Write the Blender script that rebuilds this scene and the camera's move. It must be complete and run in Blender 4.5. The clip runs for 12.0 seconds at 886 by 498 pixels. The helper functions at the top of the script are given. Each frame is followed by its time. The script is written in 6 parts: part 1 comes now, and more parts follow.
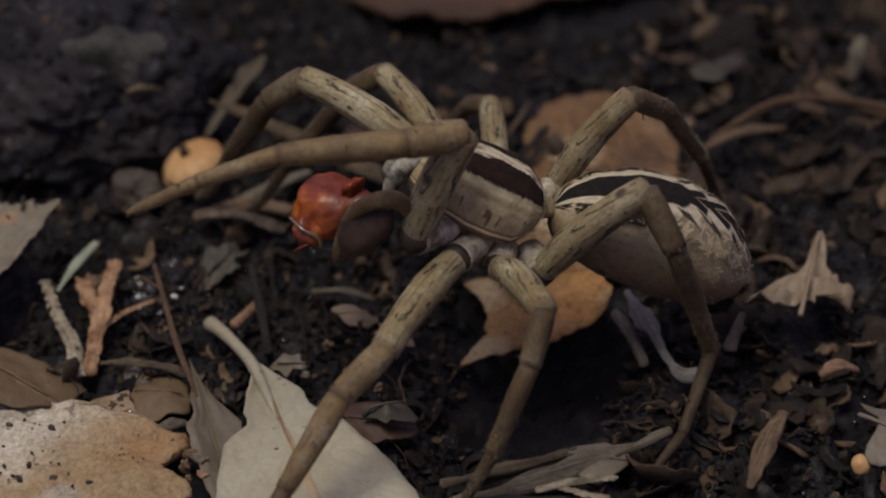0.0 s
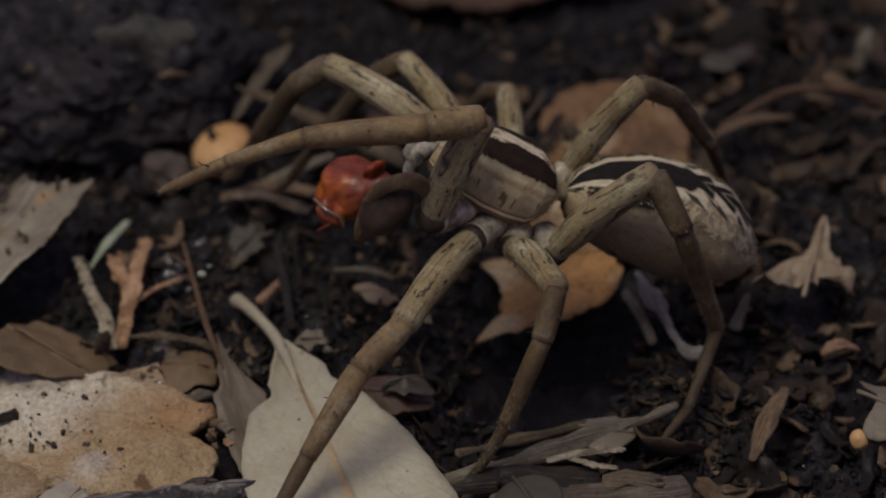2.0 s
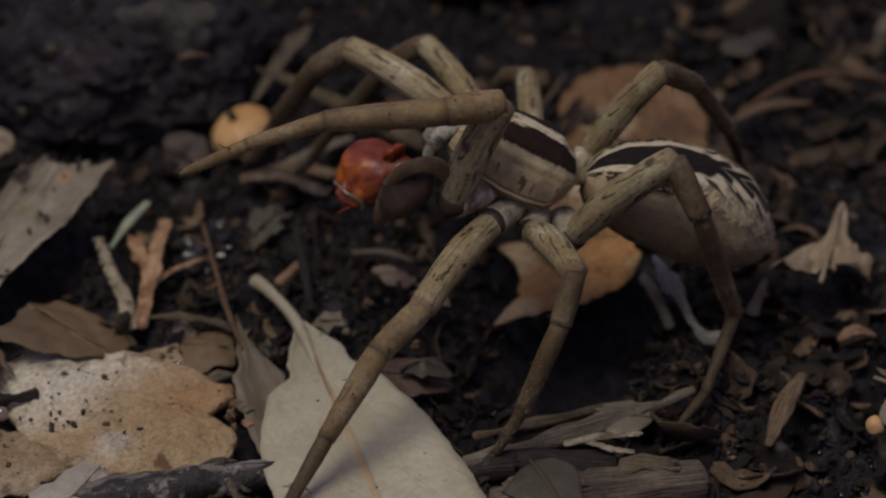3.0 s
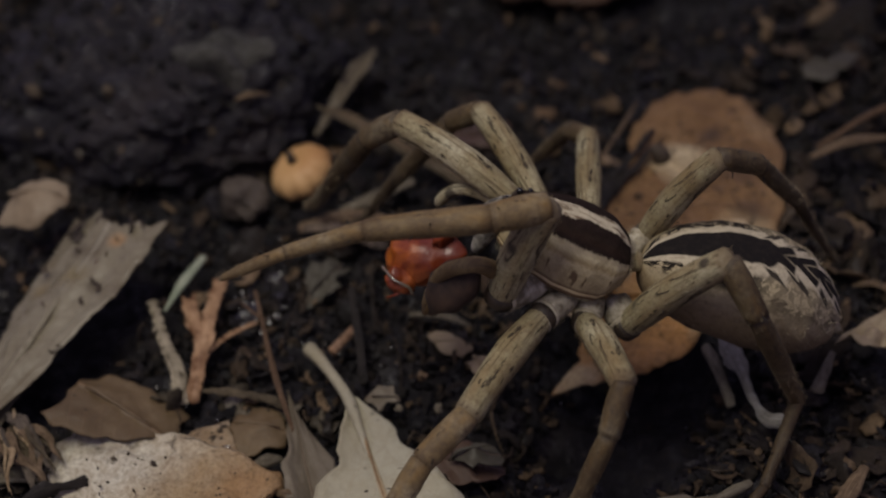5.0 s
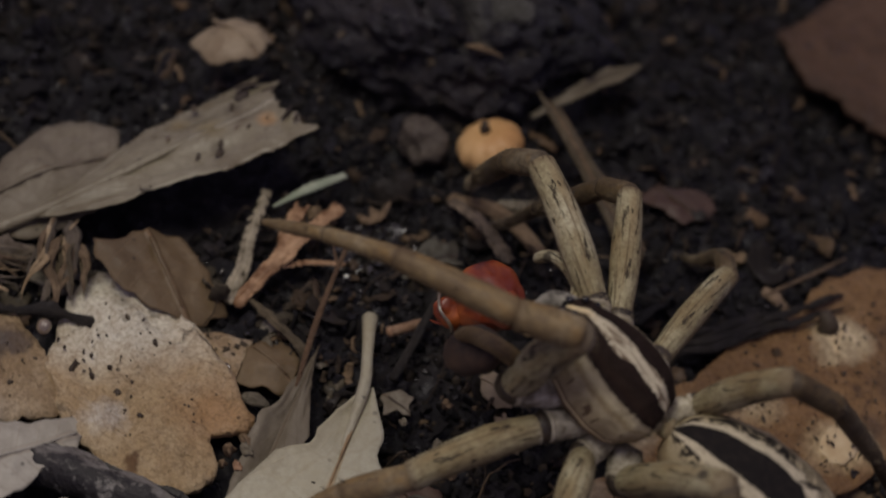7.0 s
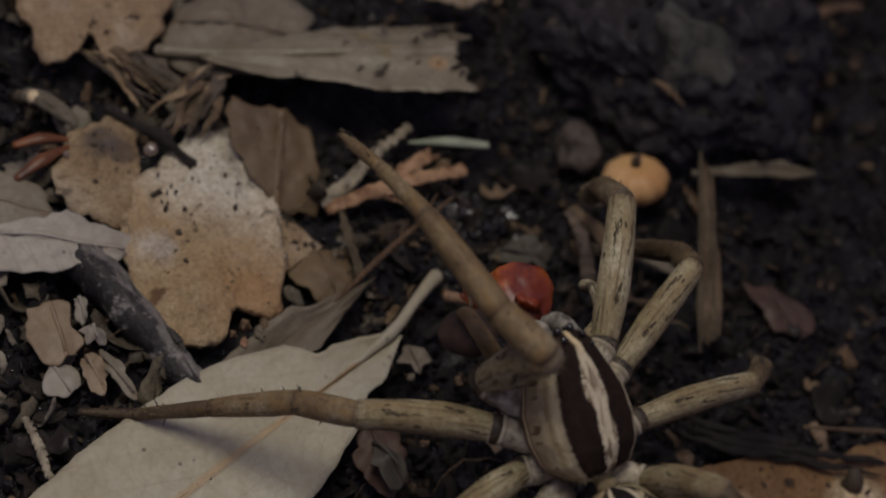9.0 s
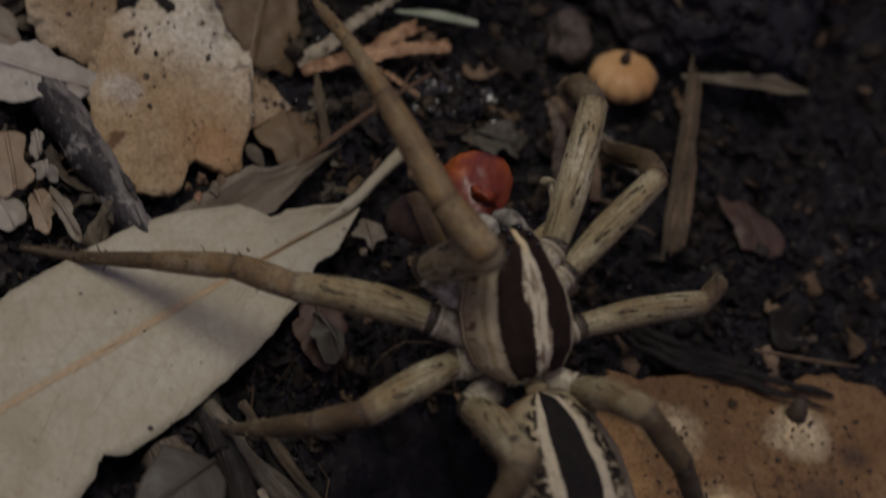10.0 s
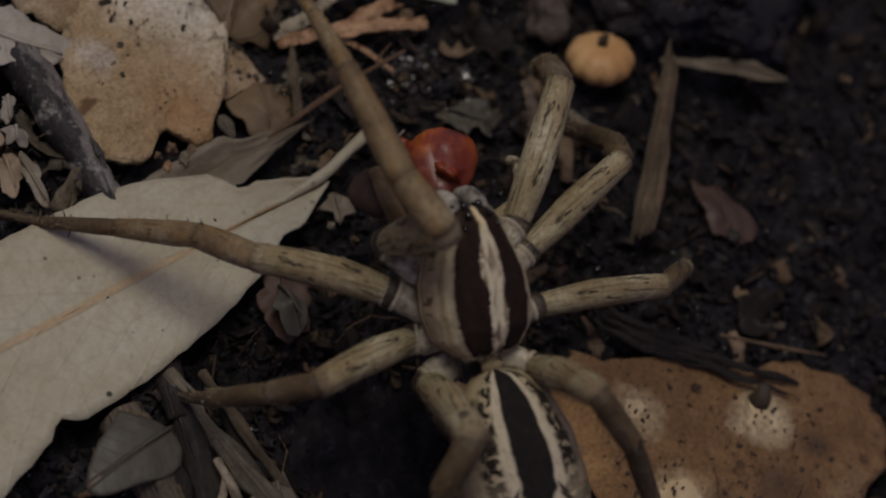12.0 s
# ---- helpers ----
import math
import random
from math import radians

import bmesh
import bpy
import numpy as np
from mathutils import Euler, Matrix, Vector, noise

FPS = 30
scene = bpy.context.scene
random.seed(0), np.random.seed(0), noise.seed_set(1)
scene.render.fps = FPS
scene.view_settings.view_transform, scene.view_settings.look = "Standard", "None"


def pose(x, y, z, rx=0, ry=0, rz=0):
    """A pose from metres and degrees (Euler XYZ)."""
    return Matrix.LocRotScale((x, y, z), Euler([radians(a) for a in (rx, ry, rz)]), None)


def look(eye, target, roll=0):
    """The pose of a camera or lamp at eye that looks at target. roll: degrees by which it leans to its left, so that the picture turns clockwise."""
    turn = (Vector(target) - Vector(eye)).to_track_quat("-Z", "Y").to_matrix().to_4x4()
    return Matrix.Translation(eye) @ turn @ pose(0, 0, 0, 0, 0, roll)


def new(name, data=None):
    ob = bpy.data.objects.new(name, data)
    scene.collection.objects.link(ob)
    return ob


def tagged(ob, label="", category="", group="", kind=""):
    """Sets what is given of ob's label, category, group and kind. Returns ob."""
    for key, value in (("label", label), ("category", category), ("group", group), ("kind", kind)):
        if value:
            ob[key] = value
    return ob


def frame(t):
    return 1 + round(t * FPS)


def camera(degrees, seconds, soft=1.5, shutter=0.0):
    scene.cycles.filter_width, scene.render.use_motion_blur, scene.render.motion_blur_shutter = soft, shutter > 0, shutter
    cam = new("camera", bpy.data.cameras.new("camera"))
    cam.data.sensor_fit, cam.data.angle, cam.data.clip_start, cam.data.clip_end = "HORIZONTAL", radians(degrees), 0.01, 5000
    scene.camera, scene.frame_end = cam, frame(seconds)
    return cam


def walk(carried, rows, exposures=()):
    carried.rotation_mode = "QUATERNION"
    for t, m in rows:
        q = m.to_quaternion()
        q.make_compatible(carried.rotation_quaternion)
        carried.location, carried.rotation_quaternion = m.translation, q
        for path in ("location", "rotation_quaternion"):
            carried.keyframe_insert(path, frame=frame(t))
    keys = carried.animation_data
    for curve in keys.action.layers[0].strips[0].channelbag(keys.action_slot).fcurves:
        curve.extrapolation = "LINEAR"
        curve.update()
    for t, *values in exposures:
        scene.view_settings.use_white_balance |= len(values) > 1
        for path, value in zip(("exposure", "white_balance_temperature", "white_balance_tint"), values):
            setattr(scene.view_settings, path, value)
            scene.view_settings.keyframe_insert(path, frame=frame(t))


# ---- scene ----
cam = camera(24.85, 12.0, soft=2.0, shutter=0.5)
PATH = [
    (0, look((0.010210, -0.110113, 0.090998), (-0.002615, -0.001714, 0.011563), -1.090)),
    (0.5, look((0.011031, -0.115271, 0.094392), (-0.002436, -0.006951, 0.014954), -1.048)),
    (1, look((0.011003, -0.115189, 0.094360), (-0.002760, -0.007157, 0.014581), -0.978)),
    (1.5, look((0.010899, -0.115294, 0.094112), (-0.003000, -0.007309, 0.014294), -0.986)),
    (2, look((0.011091, -0.115314, 0.093913), (-0.003100, -0.007431, 0.014008), -1.060)),
    (2.5, look((0.010854, -0.115164, 0.094087), (-0.003052, -0.007771, 0.013474), -0.878)),
    (3, look((0.010772, -0.115647, 0.094510), (-0.004250, -0.008710, 0.013492), -0.917)),
    (3.2, look((0.010650, -0.114754, 0.094887), (-0.005404, -0.008722, 0.012885), -1.240)),
    (4.8, look((0.014318, -0.099756, 0.106497), (-0.008427, -0.002506, 0.015668), -4.896)),
    (5, look((0.015536, -0.098970, 0.107139), (-0.008249, -0.001994, 0.016282), -4.873)),
    (5.5, look((0.017892, -0.093208, 0.110729), (-0.009285, -0.001102, 0.015845), -6.430)),
    (6, look((0.023579, -0.088617, 0.114827), (-0.009882, -0.001905, 0.016917), -1.012)),
    (6.5, look((0.026449, -0.083376, 0.113630), (-0.012902, 0.000733, 0.015639), 7.553)),
    (6.7, look((0.029078, -0.078364, 0.112392), (-0.014966, 0.001956, 0.013226), 8.813)),
    (8.3, look((0.045891, -0.063909, 0.117913), (-0.016112, -0.002679, 0.014804), 22.804)),
    (8.5, look((0.047248, -0.061217, 0.118689), (-0.014457, -0.003583, 0.013352), 23.486)),
    (9, look((0.049135, -0.057151, 0.119370), (-0.014654, -0.002629, 0.013618), 24.217)),
    (9.5, look((0.048513, -0.055591, 0.120042), (-0.013423, -0.001547, 0.012952), 29.627)),
    (10, look((0.047309, -0.050570, 0.120386), (-0.008286, 0.000177, 0.008320), 32.783)),
    (10.5, look((0.047920, -0.048648, 0.121171), (-0.005963, 0.000430, 0.007536), 33.604)),
    (11, look((0.048134, -0.047556, 0.121248), (-0.005827, 0.000717, 0.007305), 33.456)),
    (11.5, look((0.048504, -0.046506, 0.121671), (-0.005852, 0.001259, 0.007703), 33.294)),
    (12, look((0.048799, -0.046789, 0.121875), (-0.006138, 0.002179, 0.008698), 33.883)),
]
walk(cam, PATH, [(0.0, 0.18), (0.6, 0.26), (1.2, 0.15), (2.0, -0.05), (3.2, -0.12), (5.0, -0.08), (6.2, 0.0), (6.7, -0.08), (8.3, -0.32), (9.5, -0.40), (10.5, -0.50), (12.0, -0.48)])
cam.data.dof.use_dof, cam.data.dof.focus_distance, cam.data.dof.aperture_fstop = True, 0.135, 29.0

# ---- light: a night scene lit by one hand lamp held overhead ----
world = bpy.data.worlds.new("night")
scene.world = world
world.use_nodes = True
world.node_tree.nodes["Background"].inputs[0].default_value = (0.365, 0.325, 0.515, 1)
world.node_tree.nodes["Background"].inputs[1].default_value = 0.60


def lamp(name, eye, target, size, watts, colour):
    data = bpy.data.lights.new(name, "AREA")
    data.shape, data.size, data.energy, data.color = "DISK", size, watts, colour
    ob = new(name, data)
    ob.matrix_world = look(eye, target)
    return ob


lamp("hand_lamp", (-0.045, -0.044, 0.208), (-0.021, -0.004, 0.0), 0.11, 0.268, (1.0, 0.94, 0.81))

# ---- geometry helpers: all plans below are in centimetres ----
CM = 0.01


def vec(p):
    return Vector(p)


def finish(bm, name, smooth=True):
    for f in bm.faces:
        f.smooth = smooth
    bmesh.ops.scale(bm, vec=(CM, CM, CM), verts=bm.verts)
    me = bpy.data.meshes.new(name)
    bm.to_mesh(me)
    bm.free()
    return me


def part(name, bm, mat, parent, label="", smooth=True):
    ob = new(name, finish(bm, name, smooth))
    for m in mat if isinstance(mat, (list, tuple)) else [mat]:
        ob.data.materials.append(m)
    ob.parent = parent
    if label:
        tagged(ob, label)
    return ob


def thing(name, bm, mat, label, category, group="", kind="", smooth=True):
    return tagged(part(name, bm, mat, None, "", smooth), label, category, group, kind)


def tube(bm, pts, radii, seg=10, caps=True, lump=0.0, seed=0.0, flat=1.0):
    """A swept tube with rounded ends. radii: one for each point."""
    pts = [vec(p) for p in pts]
    uv = bm.loops.layers.uv.verify()
    rings, total = [], sum((b - a).length for a, b in zip(pts, pts[1:])) or 1.0
    side, run = None, 0.0
    for n, p in enumerate(pts):
        d = (pts[min(n + 1, len(pts) - 1)] - pts[max(n - 1, 0)]).normalized()
        if side is None:
            side = d.cross(vec((0, 0, 1)))
            if side.length < 0.1:
                side = d.cross(vec((0, 1, 0)))
        side = (side - d * side.dot(d)).normalized()
        up = side.cross(d)
        if n:
            run += (p - pts[n - 1]).length
        ring = []
        for k in range(seg):
            a = 2 * math.pi * k / seg
            off = side * math.cos(a) + up * math.sin(a) * flat
            r = radii[n]
            if lump:
                r *= 1 + lump * noise.noise((p + off * r) * 4.0 + vec((seed, 0, 0))) + 0.5 * lump * noise.noise((p + off * r) * 17.0 + vec((0, seed, 0)))
            ring.append(bm.verts.new(p + off * r))
        rings.append((ring, run / total))
    for (a, ua), (b, ub) in zip(rings, rings[1:]):
        for k in range(seg):
            f = bm.faces.new((a[k], a[(k + 1) % seg], b[(k + 1) % seg], b[k]))
            for lo, c in zip(f.loops, ((ua, k / seg), (ua, (k + 1) / seg), (ub, (k + 1) / seg), (ub, k / seg))):
                lo[uv].uv = c
    if caps:
        for (ring, _), sign, at in ((rings[0], -1, 0), (rings[-1], 1, -1)):
            d = (pts[1] - pts[0] if at == 0 else pts[-1] - pts[-2]).normalized()
            tip = bm.verts.new(pts[at] + d * sign * radii[at] * 0.5)
            for k in range(seg):
                q = (ring[k], ring[(k + 1) % seg])
                f = bm.faces.new((q[1], q[0], tip) if sign < 0 else (q[0], q[1], tip))
                for lo in f.loops:
                    lo[uv].uv = (0.0 if at == 0 else 1.0, 0.5)
    return bm


def curve_pts(pts, steps=5):
    """Catmull-Rom through the points."""
    pts = [vec(p) for p in pts]
    ext = [2 * pts[0] - pts[1], *pts, 2 * pts[-1] - pts[-2]]
    out = []
    for i in range(1, len(ext) - 2):
        a, b, c, d = ext[i - 1 : i + 3]
        for s in range(steps):
            t = s / steps
            out.append(0.5 * (2 * b + (c - a) * t + (2 * a - 5 * b + 4 * c - d) * t * t + (3 * b - a - 3 * c + d) * t**3))
    out.append(pts[-1])
    return out


def loft(bm, section, nu, nv, closed=True):
    """A skin over section(u, v) with u along and v around (v wraps when closed)."""
    uv = bm.loops.layers.uv.verify()
    cols = nv if closed else nv + 1
    grid = [[bm.verts.new(section(i / nu, j / nv)) for j in range(cols)] for i in range(nu + 1)]
    for i in range(nu):
        for j in range(nv):
            k = (j + 1) % cols
            f = bm.faces.new((grid[i][j], grid[i + 1][j], grid[i + 1][k], grid[i][k]))
            for lo, c in zip(f.loops, ((i / nu, j / nv), ((i + 1) / nu, j / nv), ((i + 1) / nu, (j + 1) / nv), (i / nu, (j + 1) / nv))):
                lo[uv].uv = c
    return grid


def frame_of(base, tip, up=(0, 0, 1), roll=0.0):
    """Axes along base to tip, to its side, and up."""
    x = (vec(tip) - vec(base)).normalized()
    y = vec(up).cross(x).normalized()
    z = x.cross(y)
    c, s = math.cos(radians(roll)), math.sin(radians(roll))
    return x, y * c + z * s, z * c - y * s


def leaf_mesh(base, tip, width, outline, curl=0.1, sag=0.0, wave=0.03, jag=0.02, thick=0.012, roll=0.0, seed=0.0, nu=44, nv=18, bites=(), end=0.0, other=None):
    """A blade from base to tip: outline(u) gives the half width from 0 to 1 (other: that of the far half). bites: (u, side, depth, length) missing from the edge."""
    bm = bmesh.new()
    x, y, z = frame_of(base, tip, roll=roll)
    length = (vec(tip) - vec(base)).length
    b = vec(base)

    def at(u, v, lift):
        s = 2 * v - 1
        w = width * (other if other and s > 0 else outline)(u)
        w *= 1 + jag * 3 * noise.noise((u * 9 + seed, 3.0 * (s > 0), 0)) + jag * 2 * noise.noise((u * 40 + seed, 9.0 * (s > 0), 0))
        for bu, side, depth, ext in bites:
            if side * s > 0:
                w *= 1 - depth * max(0.0, 1 - abs(u - bu) / ext) ** 0.5
        run = u * length - end * u**8 * length * (0.5 + 1.2 * noise.noise((s * 4 + seed, 1.5, 0)) + 0.6 * noise.noise((s * 11 + seed, 2.5, 0)))
        p = b + x * run + y * (s * w)
        h = curl * s * s * outline(u) + sag * math.sin(math.pi * u) - 0.02 * max(0, 1 - abs(s) * 7)
        h += wave * noise.noise((u * 4 + seed, s * 1.6, 0.5)) + wave * 0.4 * noise.noise((u * 12 + seed, s * 5, 2.5))
        return p + z * (h + lift)

    top = loft(bm, lambda u, v: at(u, v, thick / 2), nu, nv, closed=False)
    low = loft(bm, lambda u, v: at(u, 1 - v, -thick / 2), nu, nv, closed=False)
    for i in range(nu):
        bm.faces.new((top[i][0], low[i][-1], low[i + 1][-1], top[i + 1][0]))
        bm.faces.new((top[i + 1][-1], low[i + 1][0], low[i][0], top[i][-1]))
    for i in (0, -1):
        for j in range(nv):
            q = (top[i][j], top[i][j + 1], low[i][nv - j - 1], low[i][nv - j])
            bm.faces.new(q if i == 0 else q[::-1])
    return bm


def slab(outline, z, thick, dome=0.05, jag=0.03, rough=0.02, seed=0.0, steps=9, rings=12, tilt=(0, 0), cup=0.0, slope=None, rib=0.0):
    """A ragged flake: a plan outline in a few corners, a domed and pitted top, a broken rim."""
    bm = bmesh.new()
    uv = bm.loops.layers.uv.verify()
    pts = [vec((*p, 0)) for p in outline]
    loop = curve_pts(pts + [pts[0]], steps)[:-1]
    c = sum(loop, vec((0, 0, 0))) / len(loop)
    size = max((p - c).length for p in loop)

    def height(p):
        r = min(1.0, (p - c).length / size)
        h = dome * (1 - r * r) + cup * r * r + tilt[0] * (p.x - c.x) + tilt[1] * (p.y - c.y)
        if slope:
            h += slope(p)
        return h + rough * noise.noise(p * 2.5 + vec((seed, 0, 0))) + rough * 0.5 * noise.noise(p * 9 + vec((seed, 4, 0)))

    edge = []
    for p in loop:
        d = (p - c).normalized()
        edge.append(p + d * (jag * noise.noise(p * 5 + vec((seed, 0, 1))) + jag * 0.7 * noise.noise(p * 14 + vec((seed, 0, 3)))))
    n = len(edge)
    layers = []
    for side in (1, -1):
        rows = []
        for k in range(1, rings + 1):
            f = k / rings
            rows.append([bm.verts.new((q.x, q.y, z + height(q) + (side * thick / 2) * (1 - 0.35 * f**6))) for q in (c + (p - c) * f for p in edge)])
        mid = bm.verts.new((c.x, c.y, z + height(c) + side * thick / 2))
        layers.append((rows, mid))
    for side, (rows, mid) in zip((1, -1), layers):
        for j in range(n):
            k = (j + 1) % n
            f = (mid, rows[0][j], rows[0][k])
            bm.faces.new(f if side > 0 else f[::-1])
            for a, b in zip(rows, rows[1:]):
                f = (a[j], b[j], b[k], a[k])
                bm.faces.new(f if side > 0 else f[::-1])
    a, b = layers[0][0][-1], layers[1][0][-1]
    for j in range(n):
        k = (j + 1) % n
        bm.faces.new((a[j], b[j], b[k], a[k]))
    bmesh.ops.recalc_face_normals(bm, faces=bm.faces)
    ca, sa = math.cos(radians(rib)), math.sin(radians(rib))
    for f in bm.faces:
        for lo in f.loops:
            d = lo.vert.co - c
            lo[uv].uv = ((d.x * ca + d.y * sa) / (2 * size) + 0.5, (d.y * ca - d.x * sa) / (2 * size) + 0.5)
    return bm


# ---- materials ----
class Mat:
    """A short way to write a node material."""

    def __init__(self, name, rough=0.7, spec=0.4, metal=0.0, coat=0.0):
        self.m = bpy.data.materials.new(name)
        self.m.use_nodes = True
        self.t = self.m.node_tree
        self.b = self.t.nodes["Principled BSDF"]
        self.b.inputs["Roughness"].default_value = rough
        self.b.inputs["Specular IOR Level"].default_value = spec
        self.b.inputs["Metallic"].default_value = metal
        self.b.inputs["Coat Weight"].default_value = coat
        self.co = self.t.nodes.new("ShaderNodeTexCoord")
        self.bumps = None

    def put(self, socket, value):
        if isinstance(value, bpy.types.NodeSocket):
            self.t.links.new(value, socket)
        elif isinstance(value, (tuple, list)) and len(value) == 3 and socket.type == "RGBA":
            socket.default_value = (*value, 1)
        else:
            socket.default_value = value

    def noise(self, scale, detail=4, rough=0.6, kind="Object", dist=0.0, stretch=None):
        n = self.t.nodes.new("ShaderNodeTexNoise")
        n.inputs["Scale"].default_value, n.inputs["Detail"].default_value = scale, detail
        n.inputs["Roughness"].default_value, n.inputs["Distortion"].default_value = rough, dist
        v = self.co.outputs[kind]
        if stretch:
            v = self.stretched(v, stretch)
        self.t.links.new(v, n.inputs["Vector"])
        return n.outputs["Fac"]

    def stretched(self, v, by):
        m = self.t.nodes.new("ShaderNodeMapping")
        m.inputs["Scale"].default_value = by
        self.t.links.new(v, m.inputs["Vector"])
        return m.outputs["Vector"]

    def cells(self, scale, kind="Object", feature="F1", rand=1.0):
        n = self.t.nodes.new("ShaderNodeTexVoronoi")
        n.feature = feature
        n.inputs["Scale"].default_value, n.inputs["Randomness"].default_value = scale, rand
        self.t.links.new(self.co.outputs[kind], n.inputs["Vector"])
        return n.outputs["Distance"]

    def near(self, at, inner, outer, ragged=0.25):
        """One inside a blot round a place on the thing (in cm), fading out with an uneven edge."""
        n = self.t.nodes.new("ShaderNodeVectorMath")
        n.operation = "DISTANCE"
        self.t.links.new(self.co.outputs["Object"], n.inputs[0])
        n.inputs[1].default_value = (at[0] * 0.01, at[1] * 0.01, at[2] * 0.01)
        d = self.math("MULTIPLY", n.outputs["Value"], 100.0)
        d = self.math("ADD", d, self.math("MULTIPLY", self.math("SUBTRACT", self.noise(260, 5, 0.65), 0.5), ragged * 2))
        f = self.math("DIVIDE", self.math("SUBTRACT", outer, d), outer - inner)
        f.node.use_clamp = True
        return f

    def uv(self, axis):
        s = self.t.nodes.new("ShaderNodeSeparateXYZ")
        self.t.links.new(self.co.outputs["UV"], s.inputs[0])
        return s.outputs[axis]

    def math(self, op, a, b=0.0, c=0.0):
        n = self.t.nodes.new("ShaderNodeMath")
        n.operation = op
        for s, v in zip(n.inputs, (a, b, c)):
            self.put(s, v)
        return n.outputs[0]

    def ramp(self, fac, stops, smooth=False):
        n = self.t.nodes.new("ShaderNodeValToRGB")
        e = n.color_ramp.elements
        n.color_ramp.interpolation = "EASE" if smooth else "LINEAR"
        while len(e) < len(stops):
            e.new(0.5)
        for el, (p, c) in zip(e, stops):
            el.position = p
            el.color = (*c, 1) if isinstance(c, (tuple, list)) else (c, c, c, 1)
        self.put(n.inputs[0], fac)
        return n.outputs[0]

    def mix(self, fac, a, b, mode="MIX"):
        n = self.t.nodes.new("ShaderNodeMix")
        n.data_type, n.blend_type = "RGBA", mode
        self.put(n.inputs[0], fac)
        self.put(n.inputs[6], a)
        self.put(n.inputs[7], b)
        return n.outputs[2]

    def grain(self, c, share=0.5, scale=3200, floor=0.45):
        """Fine dirt and hair-thin wear over a colour, with its own relief."""
        n = self.noise(scale, 5, 0.75)
        self.bump(n, 0.5, 0.00012)
        clump = self.noise(scale * 0.28, 4, 0.7)
        f = self.math("MULTIPLY", self.ramp(n, [(0.38, 1.0), (0.58, 0.0)]), self.ramp(clump, [(0.35, 0.35), (0.6, 1.0)]))
        return self.mix(self.math("MULTIPLY", f, share), c, self.mix(1.0, c, (floor, floor * 0.93, floor * 0.85), "MULTIPLY"))

    def island(self):
        g = self.t.nodes.new("ShaderNodeNewGeometry")
        return g.outputs["Random Per Island"]

    def colour(self, c):
        self.put(self.b.inputs["Base Color"], c)
        return self

    def rough(self, r):
        self.put(self.b.inputs["Roughness"], r)
        return self

    def bump(self, height, strength=0.4, dist=0.0003):
        n = self.t.nodes.new("ShaderNodeBump")
        n.inputs["Strength"].default_value, n.inputs["Distance"].default_value = strength, dist
        self.put(n.inputs["Height"], height)
        if self.bumps:
            self.t.links.new(self.bumps, n.inputs["Normal"])
        self.bumps = n.outputs[0]
        self.t.links.new(self.bumps, self.b.inputs["Normal"])
        return self


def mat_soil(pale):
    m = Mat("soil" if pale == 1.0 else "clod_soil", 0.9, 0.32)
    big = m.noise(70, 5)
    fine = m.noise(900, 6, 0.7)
    # the dark stops are raised and tinted purple to stand in for cold shade
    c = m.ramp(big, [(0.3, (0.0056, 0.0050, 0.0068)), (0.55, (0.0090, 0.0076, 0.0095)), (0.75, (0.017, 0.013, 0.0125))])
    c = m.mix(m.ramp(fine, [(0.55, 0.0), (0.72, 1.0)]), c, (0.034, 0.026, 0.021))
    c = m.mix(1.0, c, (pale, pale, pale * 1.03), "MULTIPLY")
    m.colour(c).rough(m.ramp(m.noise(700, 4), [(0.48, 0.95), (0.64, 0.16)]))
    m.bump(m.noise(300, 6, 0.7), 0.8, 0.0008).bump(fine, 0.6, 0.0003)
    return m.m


def mat_crumbs(name, stops, rough=0.8, grain=500):
    """Loose pieces: each takes its own shade."""
    m = Mat(name, rough, 0.3)
    c = m.ramp(m.island(), stops)
    c = m.mix(m.ramp(m.noise(grain, 5, 0.7), [(0.35, 0.0), (0.7, 0.8)]), c, m.mix(0.55, c, (0.012, 0.010, 0.009)))
    c = m.grain(c, 0.75, 2800, 0.3)
    m.colour(c).rough(m.ramp(m.noise(grain * 1.6, 3), [(0.50, 0.92), (0.66, 0.22)]))
    m.bump(m.noise(grain * 1.5, 5, 0.7), 0.7, 0.0003)
    return m.m


